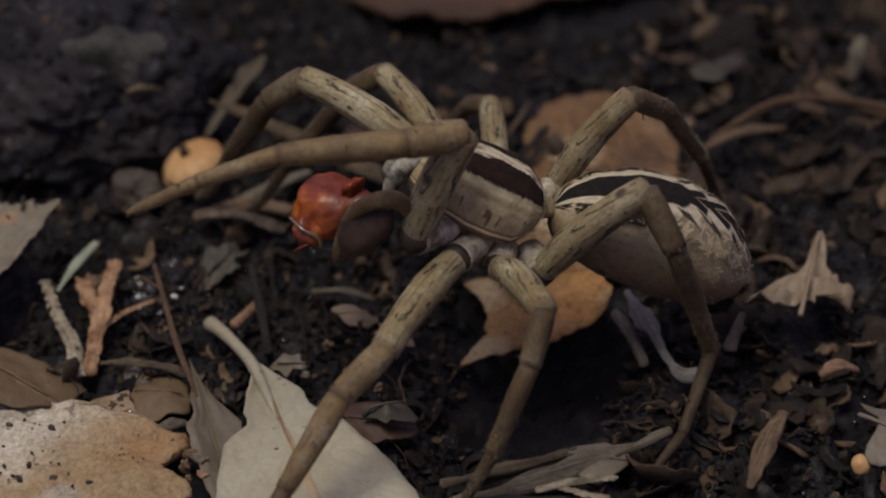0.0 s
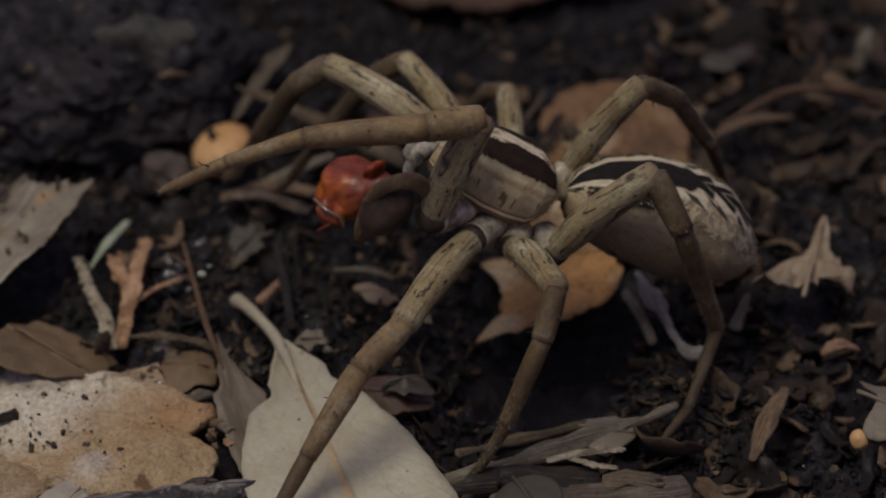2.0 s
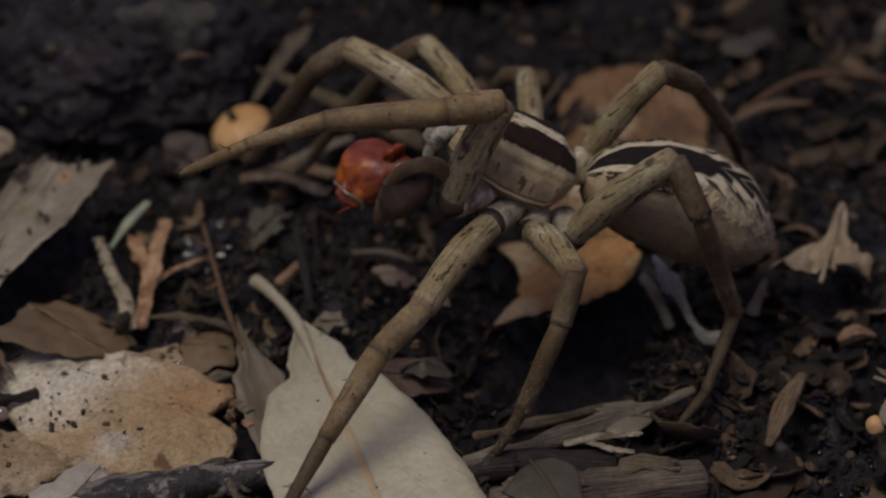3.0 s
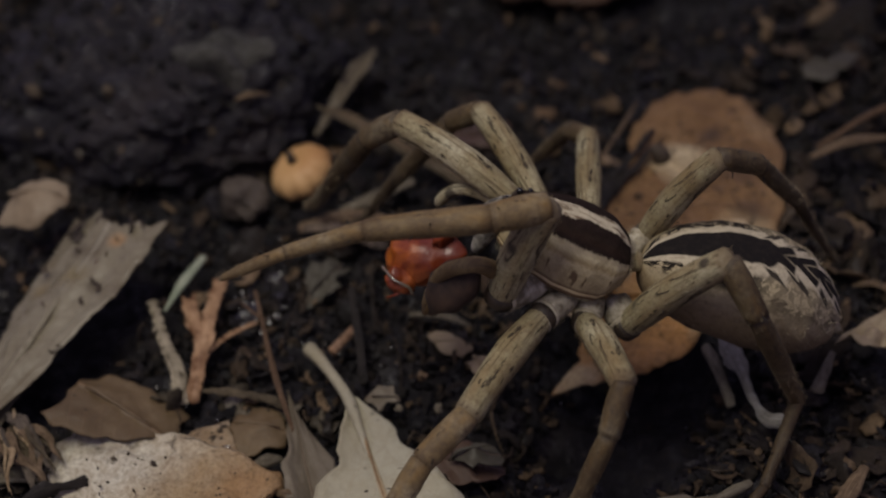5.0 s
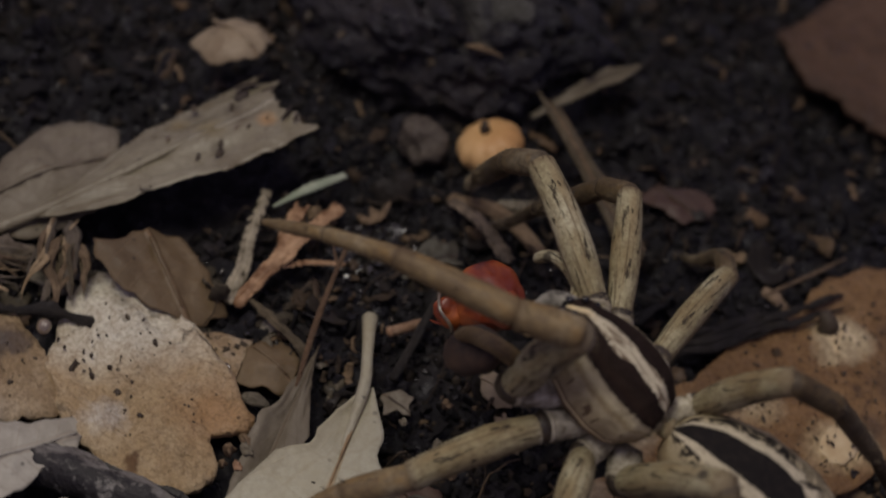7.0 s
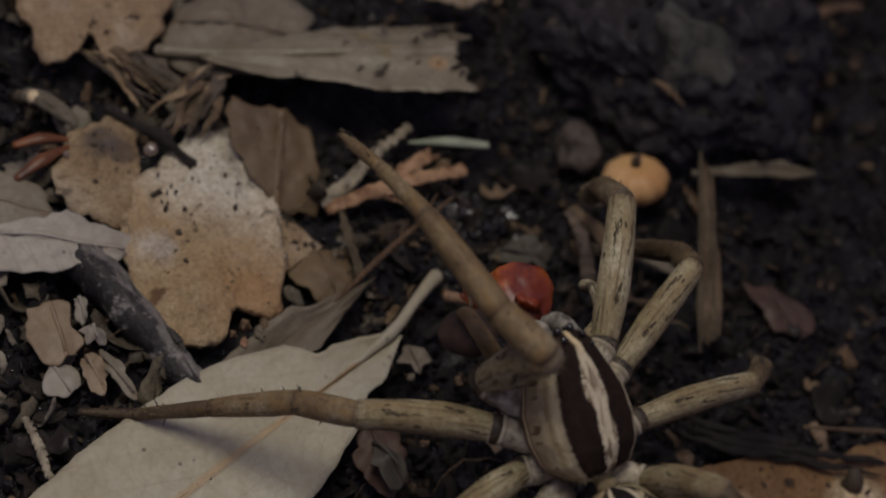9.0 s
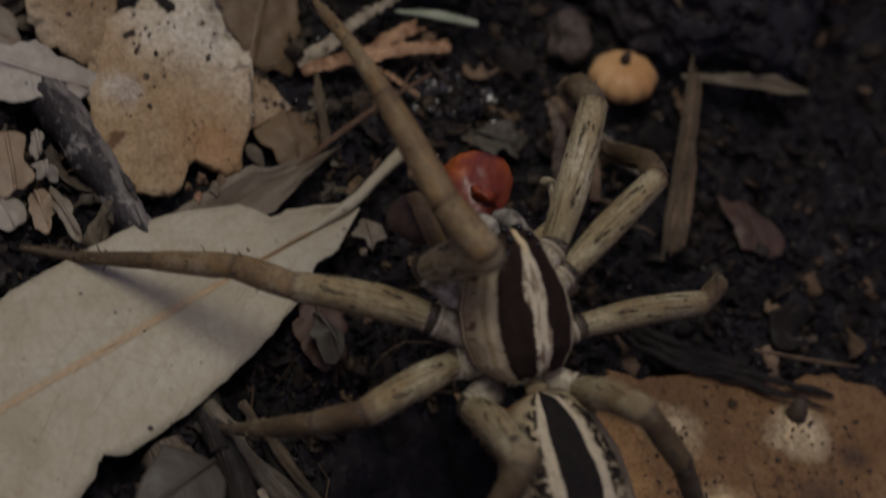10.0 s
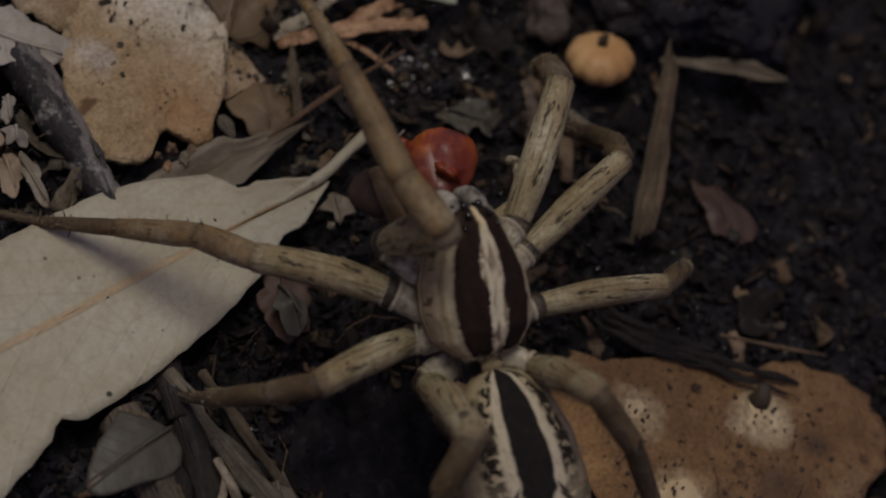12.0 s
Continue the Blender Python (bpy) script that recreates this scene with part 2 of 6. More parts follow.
def mat_leaf(name, pale, dark, rib, vein=0.5, spots=0.3, rough=0.55, holes=(0.02, 0.015, 0.01), blots=()):
    m = Mat(name, rough, 0.4)
    u, v = m.uv(0), m.uv(1)
    side = m.math("ABSOLUTE", m.math("SUBTRACT", v, 0.5))
    big = m.noise(120, 4)
    fine = m.noise(1100, 5, 0.65)
    c = m.mix(m.ramp(big, [(0.35, 0.0), (0.7, 1.0)]), pale, dark)
    c = m.mix(m.ramp(fine, [(0.3, 0.35), (0.6, 0.0)]), c, dark)
    for at, inner, outer, tint, share in blots:
        c = m.mix(m.math("MULTIPLY", m.near(at, inner, outer, 0.07), share), c, tint)
    warp = m.math("MULTIPLY", m.noise(160, 3), 0.10)
    lane = m.math("FRACT", m.math("ADD", m.math("SUBTRACT", m.math("MULTIPLY", u, 9.0), m.math("MULTIPLY", side, 5.0)), warp))
    line = m.ramp(m.math("ABSOLUTE", m.math("SUBTRACT", lane, 0.5)), [(0.0, 1.0), (0.055, 0.0)])
    c = m.mix(m.math("MULTIPLY", line, vein), c, rib)
    mid = m.ramp(m.math("ADD", side, m.math("MULTIPLY", m.math("SUBTRACT", m.noise(200, 2), 0.5), 0.02)), [(0.0, 1.0), (0.012, 0.9), (0.03, 0.0)])
    c = m.mix(m.math("MULTIPLY", mid, 0.75), c, rib)
    dots = m.ramp(m.cells(420), [(0.06, 1.0), (0.11, 0.0)])
    gate = m.ramp(m.noise(170, 2), [(0.60 - 0.1 * spots, 0.0), (0.68, 1.0)])
    c = m.mix(m.math("MULTIPLY", m.math("MULTIPLY", dots, gate), min(1.0, spots * 2)), c, holes)
    web = m.cells(330, feature="DISTANCE_TO_EDGE")
    c = m.mix(m.ramp(web, [(0.0, 0.28), (0.05, 0.0)]), c, dark)
    fly = m.ramp(m.cells(900), [(0.10, 1.0), (0.17, 0.0)])
    fly = m.math("MULTIPLY", fly, m.ramp(m.noise(380, 3), [(0.52, 0.0), (0.60, 0.8)]))
    c = m.mix(fly, c, m.mix(0.8, c, holes))
    c = m.grain(c, 0.28, 1900)
    m.colour(c).rough(m.ramp(m.noise(260, 4), [(0.3, rough + 0.15), (0.7, rough - 0.15)]))
    m.bump(mid, 0.5, 0.0003).bump(line, 0.25, 0.00015).bump(fine, 0.35, 0.00015).bump(big, 0.3, 0.0006)
    return m.m


def mat_bark_flake(name, stops, pit=0.8, pitscale=260, pitcol=(0.02, 0.013, 0.01), rough=0.6, spots=None):
    m = Mat(name, rough, 0.4)
    big = m.noise(95, 5, 0.6, dist=0.6)
    c = m.ramp(big, stops)
    for at, inner, outer, tint, share in spots or ():
        c = m.mix(m.math("MULTIPLY", m.near(at, inner, outer), share), c, tint)
    fine = m.noise(800, 6, 0.7)
    c = m.mix(m.ramp(fine, [(0.35, 0.45), (0.6, 0.0)]), c, stops[0][1])
    gate = m.ramp(m.noise(130, 3), [(0.42, 0.0), (0.6, 1.0)])
    d = m.math("ADD", m.cells(pitscale), m.math("MULTIPLY", m.noise(700, 3), 0.12))
    dots = m.ramp(d, [(0.15, 1.0), (0.21, 0.0)])
    dots = m.math("MULTIPLY", dots, gate)
    d2 = m.ramp(m.math("ADD", m.cells(pitscale * 3.1), m.math("MULTIPLY", fine, 0.2)), [(0.2, 1.0), (0.27, 0.0)])
    d2 = m.math("MULTIPLY", d2, m.ramp(m.noise(210, 3), [(0.48, 0.0), (0.62, 1.0)]))
    all_dots = m.math("MULTIPLY", m.math("MAXIMUM", dots, d2), pit)
    c = m.mix(all_dots, c, pitcol)
    warp = m.t.nodes.new("ShaderNodeTexVoronoi")
    warp.feature = "DISTANCE_TO_EDGE"
    warp.inputs["Scale"].default_value = 1.0
    shift = m.t.nodes.new("ShaderNodeVectorMath")
    shift.operation = "MULTIPLY_ADD"
    wob = m.t.nodes.new("ShaderNodeTexNoise")
    wob.inputs["Scale"].default_value, wob.inputs["Detail"].default_value = 420, 5
    m.t.links.new(m.co.outputs["Object"], wob.inputs["Vector"])
    m.t.links.new(wob.outputs["Color"], shift.inputs[0])
    shift.inputs[1].default_value = (0.55, 0.55, 0.55)
    m.t.links.new(m.stretched(m.co.outputs["Object"], (165, 165, 165)), shift.inputs[2])
    m.t.links.new(shift.outputs[0], warp.inputs["Vector"])
    crack = m.math("MULTIPLY", m.ramp(warp.outputs["Distance"], [(0.0, 1.0), (0.035, 0.0)]), m.ramp(m.noise(150, 3), [(0.55, 0.0), (0.63, 0.6)]))
    c = m.mix(crack, c, m.mix(0.85, c, pitcol))
    fold = m.ramp(warp.outputs["Distance"], [(0.0, 0.0), (0.22, 1.0)])
    c = m.grain(c, 0.7)
    m.colour(c).rough(m.ramp(m.noise(1300, 4, 0.7), [(0.40, rough + 0.25), (0.58, rough), (0.68, rough - 0.38)]))
    m.bump(m.math("SUBTRACT", 1.0, all_dots), 0.7, 0.0005).bump(m.math("SUBTRACT", 1.0, crack), 0.6, 0.0004).bump(fold, 0.35, 0.0004).bump(big, 0.7, 0.0016).bump(m.noise(330, 5, 0.7), 0.7, 0.0007).bump(fine, 0.5, 0.00025)
    return m.m


def mat_wood(name, stops, rough=0.7, grain=40.0, lines=900):
    m = Mat(name, rough, 0.35)
    st = m.t.nodes.new("ShaderNodeTexNoise")
    st.inputs["Scale"].default_value, st.inputs["Detail"].default_value = 1.0, 5
    m.t.links.new(m.stretched(m.co.outputs["UV"], (3.0, grain, 1)), st.inputs["Vector"])
    fibre = m.ramp(st.outputs["Fac"], stops)
    c = m.mix(m.ramp(m.noise(300, 4), [(0.35, 0.0), (0.7, 0.7)]), fibre, stops[0][1])
    c = m.grain(c, 0.7, 2600)
    m.colour(c).rough(m.ramp(m.noise(900, 3), [(0.5, rough + 0.1), (0.68, rough - 0.35)]))
    m.bump(st.outputs["Fac"], 0.7, 0.0004).bump(m.noise(lines, 4), 0.4, 0.0002)
    return m.m


def mat_limb():
    """Grey-buff hair on a leg, with dark flecks in lines and browner joints."""
    m = Mat("leg_hair", 0.8, 0.18)
    fine = m.noise(2600, 4, 0.7)
    big = m.noise(240, 3)
    c = m.ramp(big, [(0.30, (0.22, 0.165, 0.08)), (0.44, (0.285, 0.24, 0.135)), (0.56, (0.37, 0.325, 0.20)), (0.70, (0.48, 0.44, 0.30))])
    c = m.mix(m.ramp(fine, [(0.35, 0.55), (0.55, 0.0)]), c, (0.17, 0.12, 0.075))
    fleck = m.noise(1.0, 4, 0.65, "UV", stretch=(4.6, 14.0, 1.0), dist=0.4)
    seam = m.noise(1.0, 2, 0.5, "UV", stretch=(1.5, 7.0, 1.0))
    dots = m.ramp(m.cells(260), [(0.10, 1.0), (0.17, 0.0)])
    dots = m.math("MULTIPLY", dots, m.ramp(m.noise(260, 2), [(0.44, 0.0), (0.52, 1.0)]))
    c = m.mix(m.ramp(seam, [(0.35, 0.5), (0.5, 0.0)]), c, (0.24, 0.165, 0.08))
    c = m.mix(m.ramp(fleck, [(0.56, 0.0), (0.61, 0.94)]), c, (0.03, 0.021, 0.015))
    streak = m.noise(1.0, 3, 0.6, "UV", stretch=(1.8, 22.0, 1.0))
    c = m.mix(m.ramp(streak, [(0.54, 0.0), (0.62, 0.72)]), c, (0.10, 0.07, 0.04))
    c = m.grain(c, 0.5, 4200)
    c = m.mix(m.math("MULTIPLY", dots, 0.85), c, (0.035, 0.027, 0.022))
    ends = m.ramp(m.uv(0), [(0.0, 1.0), (0.03, 0.5), (0.07, 0.0), (0.94, 0.0), (0.98, 0.7), (1.0, 1.0)])
    c = m.mix(m.math("MULTIPLY", ends, 0.6), c, (0.13, 0.085, 0.05))
    m.colour(c).bump(fine, 0.6, 0.00012).bump(m.noise(700, 3), 0.4, 0.0002)
    return m.m


def mat_limb_brown(name, k):
    """Browner, barer hair on the outer leg pieces."""
    m = Mat(name, 0.62, 0.35)
    fine = m.noise(2600, 4, 0.7)
    c = m.ramp(m.noise(300, 3), [(0.34, (0.13, 0.083, 0.036)), (0.52, (0.235, 0.168, 0.078)), (0.68, (0.34, 0.28, 0.175))])
    c = m.mix(m.ramp(fine, [(0.35, 0.6), (0.6, 0.0)]), c, (0.085, 0.055, 0.035))
    ends = m.ramp(m.uv(0), [(0.0, 1.0), (0.07, 0.0), (0.92, 0.0), (1.0, 1.0)])
    c = m.mix(m.math("MULTIPLY", ends, 0.5), c, (0.07, 0.045, 0.03))
    c = m.mix(1.0, c, (k, k * 0.97, k * 0.95), "MULTIPLY")
    fleck = m.noise(1.0, 4, 0.65, "UV", stretch=(3.0, 12.0, 1.0), dist=0.3)
    c = m.mix(m.ramp(fleck, [(0.585, 0.0), (0.645, 0.88)]), c, (0.04, 0.025, 0.016))
    ochre = m.ramp(m.noise(1.0, 3, 0.6, "UV", stretch=(1.4, 4.0, 1.0)), [(0.50, 0.0), (0.66, 0.6)])
    c = m.mix(ochre, c, (0.27 * k, 0.155 * k, 0.045 * k))
    m.colour(c).bump(fine, 0.6, 0.00012)
    return m.m


def mat_carapace():
    m = Mat("carapace_hair", 0.8, 0.12)
    u, v = m.uv(0), m.uv(1)
    s = m.math("ABSOLUTE", m.math("SUBTRACT", m.math("MULTIPLY", v, 2.0), 1.0))
    ragged = m.math("MULTIPLY", m.math("SUBTRACT", m.noise(520, 5, 0.75), 0.5), 0.075)
    comb = m.math("MULTIPLY", m.math("SUBTRACT", m.noise(1.0, 3, 0.6, "UV", stretch=(70, 6, 1)), 0.5), 0.06)
    rim = m.math("ADD", s, m.math("MULTIPLY", ragged, 0.15))
    s = m.math("ADD", s, m.math("ADD", ragged, comb))
    white, dark, cream = (0.52, 0.455, 0.325), (0.016, 0.009, 0.007), (0.30, 0.25, 0.165)
    c = m.ramp(s, [(0.0, dark), (0.11, dark), (0.15, (0.017, 0.010, 0.007)), (0.20, (0.022, 0.012, 0.008)), (0.225, (0.016, 0.009, 0.007)), (0.246, dark), (0.258, cream), (0.30, (0.44, 0.375, 0.235)), (0.345, (0.27, 0.205, 0.11)), (0.375, (0.40, 0.33, 0.20)), (0.42, (0.36, 0.29, 0.17)), (0.46, (0.36, 0.285, 0.165)), (0.6, (0.21, 0.165, 0.10))])
    c = m.mix(m.ramp(m.noise(1.0, 5, 0.7, "UV", stretch=(9, 22, 1), dist=0.4), [(0.46, 0.0), (0.62, 0.40)]), c, m.mix(1.0, c, (0.42, 0.36, 0.30), "MULTIPLY"))
    edge = m.ramp(rim, [(0.479, 0.0), (0.482, 1.0)])
    c = m.mix(edge, c, m.ramp(rim, [(0.481, (0.10, 0.06, 0.035)), (0.4855, (0.15, 0.09, 0.05)), (0.4875, (0.66, 0.54, 0.31)), (0.4915, (0.62, 0.50, 0.28)), (0.495, (0.13, 0.08, 0.045)), (0.56, (0.19, 0.135, 0.09)), (0.8, (0.18, 0.145, 0.105))]))
    row = m.noise(1.0, 3, 0.6, "UV", stretch=(16, 9, 1), dist=0.4)
    row = m.math("MULTIPLY", m.ramp(row, [(0.54, 0.0), (0.59, 1.0)]), m.ramp(s, [(0.40, 0.0), (0.425, 0.9), (0.462, 0.9), (0.474, 0.0)]))
    c = m.mix(row, c, (0.09, 0.055, 0.032))
    half = m.ramp(u, [(0.0, 0.040), (0.12, 0.054), (0.32, 0.060), (0.42, 0.050), (0.58, 0.080), (0.72, 0.066), (0.88, 0.042), (1.0, 0.038)])
    inner = m.math("DIVIDE", s, half)
    streak = m.ramp(m.noise(1.0, 4, 0.65, "UV", stretch=(5, 50, 1), dist=0.5), [(0.49, 0.0), (0.58, 0.85)])
    c = m.mix(m.ramp(inner, [(0.90, 1.0), (1.04, 0.0)]), c, m.mix(streak, white, (0.13, 0.085, 0.05)))
    front = m.ramp(u, [(0.80, 0.0), (0.97, 1.0)])
    c = m.mix(m.math("MULTIPLY", m.math("MULTIPLY", front, m.ramp(s, [(0.0, 1.0), (0.055, 0.0)])), 0.8), c, (0.68, 0.50, 0.24))
    fine = m.noise(2400, 4, 0.7)
    c = m.mix(m.ramp(fine, [(0.3, 0.45), (0.55, 0.0)]), c, m.mix(0.5, c, (0.05, 0.035, 0.025)))
    m.colour(c).bump(fine, 0.6, 0.00012).bump(m.noise(600, 4), 0.4, 0.0002)
    return m.m


def mat_abdomen():
    m = Mat("abdomen_hair", 0.85, 0.12)
    u, v = m.uv(0), m.uv(1)
    s = m.math("ABSOLUTE", m.math("SUBTRACT", m.math("MULTIPLY", v, 2.0), 1.0))
    ragged = m.math("MULTIPLY", m.math("SUBTRACT", m.noise(330, 5, 0.7), 0.5), 0.06)
    chev = m.math("FRACT", m.math("SUBTRACT", m.math("MULTIPLY", u, 8.0), m.math("MULTIPLY", s, 9.0)))
    tooth = m.math("MULTIPLY", m.ramp(chev, [(0.0, 0.0), (0.7, 1.0), (1.0, 0.0)]), m.ramp(u, [(0.4, 0.0), (0.6, 0.07)]))
    s2 = m.math("ADD", m.math("ADD", s, ragged), tooth)
    white, dark = (0.52, 0.45, 0.325), (0.012, 0.010, 0.010)
    # flank tone falls towards the belly: brown hair plus painted shade
    top = m.ramp(s2, [(0.0, dark), (0.092, dark), (0.102, white), (0.155, (0.50, 0.43, 0.31)), (0.185, (0.42, 0.345, 0.22)), (0.34, (0.36, 0.292, 0.18)), (0.45, (0.26, 0.197, 0.112)), (0.58, (0.21, 0.152, 0.086)), (0.78, (0.17, 0.125, 0.08))])
    speck = m.ramp(m.noise(1.0, 4, 0.65, "UV", stretch=(26, 34, 1), dist=0.6), [(0.44, 0.0), (0.49, 1.0)])
    patch = m.math("MULTIPLY", m.ramp(s2, [(0.148, 0.0), (0.165, 1.0), (0.25, 1.0), (0.29, 0.0)]), m.ramp(u, [(0.38, 1.0), (0.52, 0.45)]))
    c = m.mix(m.math("MULTIPLY", speck, patch), top, (0.016, 0.013, 0.011))
    bars = m.math("FRACT", m.math("SUBTRACT", m.math("MULTIPLY", u, 7.0), m.math("ADD", m.math("MULTIPLY", s, 8.0), m.math("MULTIPLY", m.noise(180, 3), 0.6))))
    bars = m.math("MULTIPLY", m.ramp(bars, [(0.0, 0.0), (0.08, 1.0), (0.40, 1.0), (0.48, 0.0)]), m.math("MULTIPLY", m.ramp(u, [(0.40, 0.0), (0.48, 1.0)]), m.ramp(s2, [(0.10, 0.0), (0.12, 1.0), (0.165, 0.95), (0.19, 0.0)])))
    c = m.mix(m.math("MULTIPLY", bars, 0.97), c, (0.014, 0.011, 0.010))
    # pale chevrons cut the dark band towards the tail
    cut = m.math("FRACT", m.math("ADD", m.math("SUBTRACT", m.math("MULTIPLY", u, 9.0), m.math("MULTIPLY", s, 16.0)), m.math("MULTIPLY", m.noise(240, 3), 0.35)))
    cut = m.math("MULTIPLY", m.ramp(cut, [(0.0, 0.0), (0.05, 1.0), (0.20, 1.0), (0.27, 0.0)]), m.math("MULTIPLY", m.ramp(u, [(0.52, 0.0), (0.60, 0.7)]), m.ramp(s2, [(0.015, 0.0), (0.04, 1.0), (0.10, 1.0), (0.12, 0.0)])))
    c = m.mix(cut, c, (0.34, 0.285, 0.19))
    mott = m.ramp(m.noise(520, 5, 0.72, dist=0.6), [(0.49, 0.0), (0.55, 1.0)])
    flank = m.math("MULTIPLY", m.ramp(s, [(0.22, 0.0), (0.25, 0.8), (0.30, 0.6), (0.36, 0.10)]), m.ramp(u, [(0.30, 0.35), (0.45, 1.0)]))
    c = m.mix(m.math("MULTIPLY", mott, flank), c, (0.05, 0.036, 0.024))
    dots = m.math("MULTIPLY", m.ramp(m.cells(300), [(0.13, 1.0), (0.20, 0.0)]), m.ramp(s, [(0.2, 0.0), (0.25, 1.0)]))
    dots = m.math("MULTIPLY", dots, m.ramp(m.noise(210, 2), [(0.47, 0.0), (0.52, 1.0)]))
    c = m.mix(m.math("MULTIPLY", dots, 0.85), c, (0.03, 0.022, 0.016))
    fine = m.noise(2200, 4, 0.7)
    c = m.mix(m.ramp(fine, [(0.3, 0.4), (0.55, 0.0)]), c, m.mix(0.5, c, (0.06, 0.045, 0.035)))
    hair = m.ramp(m.noise(1.0, 5, 0.72, "UV", stretch=(22, 60, 1), dist=0.5), [(0.52, 0.0), (0.62, 0.4)])
    c = m.mix(m.math("MULTIPLY", hair, m.ramp(s2, [(0.09, 0.0), (0.10, 1.0)])), c, m.mix(0.75, c, (0.05, 0.036, 0.022)))
    m.colour(c).bump(fine, 0.6, 0.00012).bump(m.noise(500, 4), 0.4, 0.0003)
    return m.m


def mat_plain(name, a, b, rough=0.6, scale=300, spec=0.4, coat=0.0, fine=1500):
    m = Mat(name, rough, spec, coat=coat)
    c = m.ramp(m.noise(scale, 4), [(0.35, a), (0.65, b)])
    m.colour(c).bump(m.noise(fine, 4, 0.7), 0.4, 0.00015)
    return m.m


def mat_prey():
    """Wet orange-red insect skin, darker in blotches."""
    m = Mat("prey_shell", 0.35, 0.5, coat=0.15)
    big = m.noise(230, 4, 0.6, dist=0.8)
    c = m.ramp(big, [(0.28, (0.05, 0.007, 0.003)), (0.42, (0.17, 0.028, 0.005)), (0.56, (0.36, 0.088, 0.010)), (0.72, (0.50, 0.18, 0.03))])
    c = m.mix(m.math("MULTIPLY", m.near((-0.84, 0.10, 1.32), 0.05, 0.30, 0.12), 0.9), c, (0.10, 0.014, 0.006))
    c = m.mix(m.math("MULTIPLY", m.near((-0.95, 0.30, 1.42), 0.05, 0.38, 0.12), 0.85), c, (0.13, 0.014, 0.005))
    c = m.mix(m.math("MULTIPLY", m.near((-1.10, 0.10, 1.02), 0.02, 0.14, 0.06), 0.7), c, (0.60, 0.30, 0.12))
    m.colour(c).rough(m.ramp(m.noise(600, 3), [(0.4, 0.36), (0.65, 0.75)]))
    m.bump(big, 0.25, 0.0005).bump(m.noise(1200, 4), 0.3, 0.0002)
    return m.m


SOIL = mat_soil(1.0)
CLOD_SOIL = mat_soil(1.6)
# purple lowest stop here too: the tint of shade put into the crumbs
CRUMB = mat_crumbs("soil_crumbs", [(0.0, (0.006, 0.0056, 0.007)), (0.5, (0.0095, 0.0082, 0.0095)), (0.85, (0.018, 0.014, 0.0115)), (0.97, (0.065, 0.048, 0.032)), (1.0, (0.14, 0.105, 0.07))])
CHIP = mat_crumbs("wood_chips", [(0.0, (0.007, 0.0055, 0.005)), (0.5, (0.018, 0.013, 0.010)), (0.8, (0.048, 0.031, 0.020)), (0.95, (0.18, 0.11, 0.06)), (1.0, (0.34, 0.24, 0.15))])
FIBRE = mat_crumbs("root_fibres", [(0.0, (0.018, 0.013, 0.011)), (0.6, (0.05, 0.034, 0.023)), (0.92, (0.12, 0.08, 0.05)), (1.0, (0.24, 0.17, 0.10))])
LEAF_PALE = mat_leaf("leaf_pale", (0.43, 0.402, 0.305), (0.30, 0.258, 0.165), (0.40, 0.27, 0.14), vein=0.10, spots=0.5)
LEAF_GREY = mat_leaf("leaf_grey", (0.23, 0.20, 0.148), (0.13, 0.108, 0.073), (0.16, 0.10, 0.06), vein=0.3, spots=0.4)
LEAF_HOLED = mat_leaf("leaf_holed", (0.27, 0.24, 0.17), (0.13, 0.102, 0.062), (0.33, 0.295, 0.225), vein=0.12, spots=1.0, rough=0.34, holes=(0.09, 0.06, 0.03), blots=[((-4.16, 0.36, 0.35), 0.02, 0.14, (0.20, 0.14, 0.05), 0.7), ((-4.20, 0.68, 0.37), 0.02, 0.13, (0.12, 0.08, 0.03), 0.8), ((-3.87, 0.42, 0.45), 0.03, 0.16, (0.21, 0.16, 0.06), 0.6), ((-3.93, 0.71, 0.46), 0.01, 0.10, (0.05, 0.035, 0.02), 0.9), ((-3.78, 0.67, 0.51), 0.02, 0.12, (0.08, 0.055, 0.025), 0.85), ((-3.68, 0.32, 0.51), 0.01, 0.09, (0.05, 0.035, 0.02), 0.85), ((-3.61, 0.75, 0.57), 0.03, 0.10, (0.34, 0.20, 0.09), 0.8), ((-4.16, 0.52, 0.37), 0.02, 0.11, (0.06, 0.042, 0.022), 0.85), ((-3.78, -0.31, 0.41), 0.01, 0.06, (0.03, 0.02, 0.015), 0.8)])
LEAF_BROWN = mat_leaf("leaf_brown", (0.165, 0.112, 0.056), (0.095, 0.062, 0.031), (0.19, 0.12, 0.065), vein=0.35, spots=0.1)
FLAKE_PALE = mat_bark_flake("flake_pale", [(0.32, (0.25, 0.155, 0.07)), (0.45, (0.40, 0.29, 0.165)), (0.55, (0.50, 0.40, 0.265)), (0.68, (0.62, 0.555, 0.43))], spots=[((-3.25, -1.0, 0.1), 0.30, 0.78, (0.64, 0.60, 0.49), 0.9), ((-2.35, -1.65, 0.1), 0.2, 0.75, (0.35, 0.25, 0.13), 0.75), ((-2.15, -1.15, 0.1), 0.1, 0.42, (0.33, 0.18, 0.075), 0.8), ((-2.62, -1.78, 0.1), 0.04, 0.16, (0.5, 0.47, 0.42), 0.7), ((-2.21, -1.86, 0.08), 0.0, 0.05, (0.10, 0.05, 0.02), 0.9), ((-2.25, -1.77, 0.09), 0.0, 0.045, (0.10, 0.05, 0.02), 0.9)])
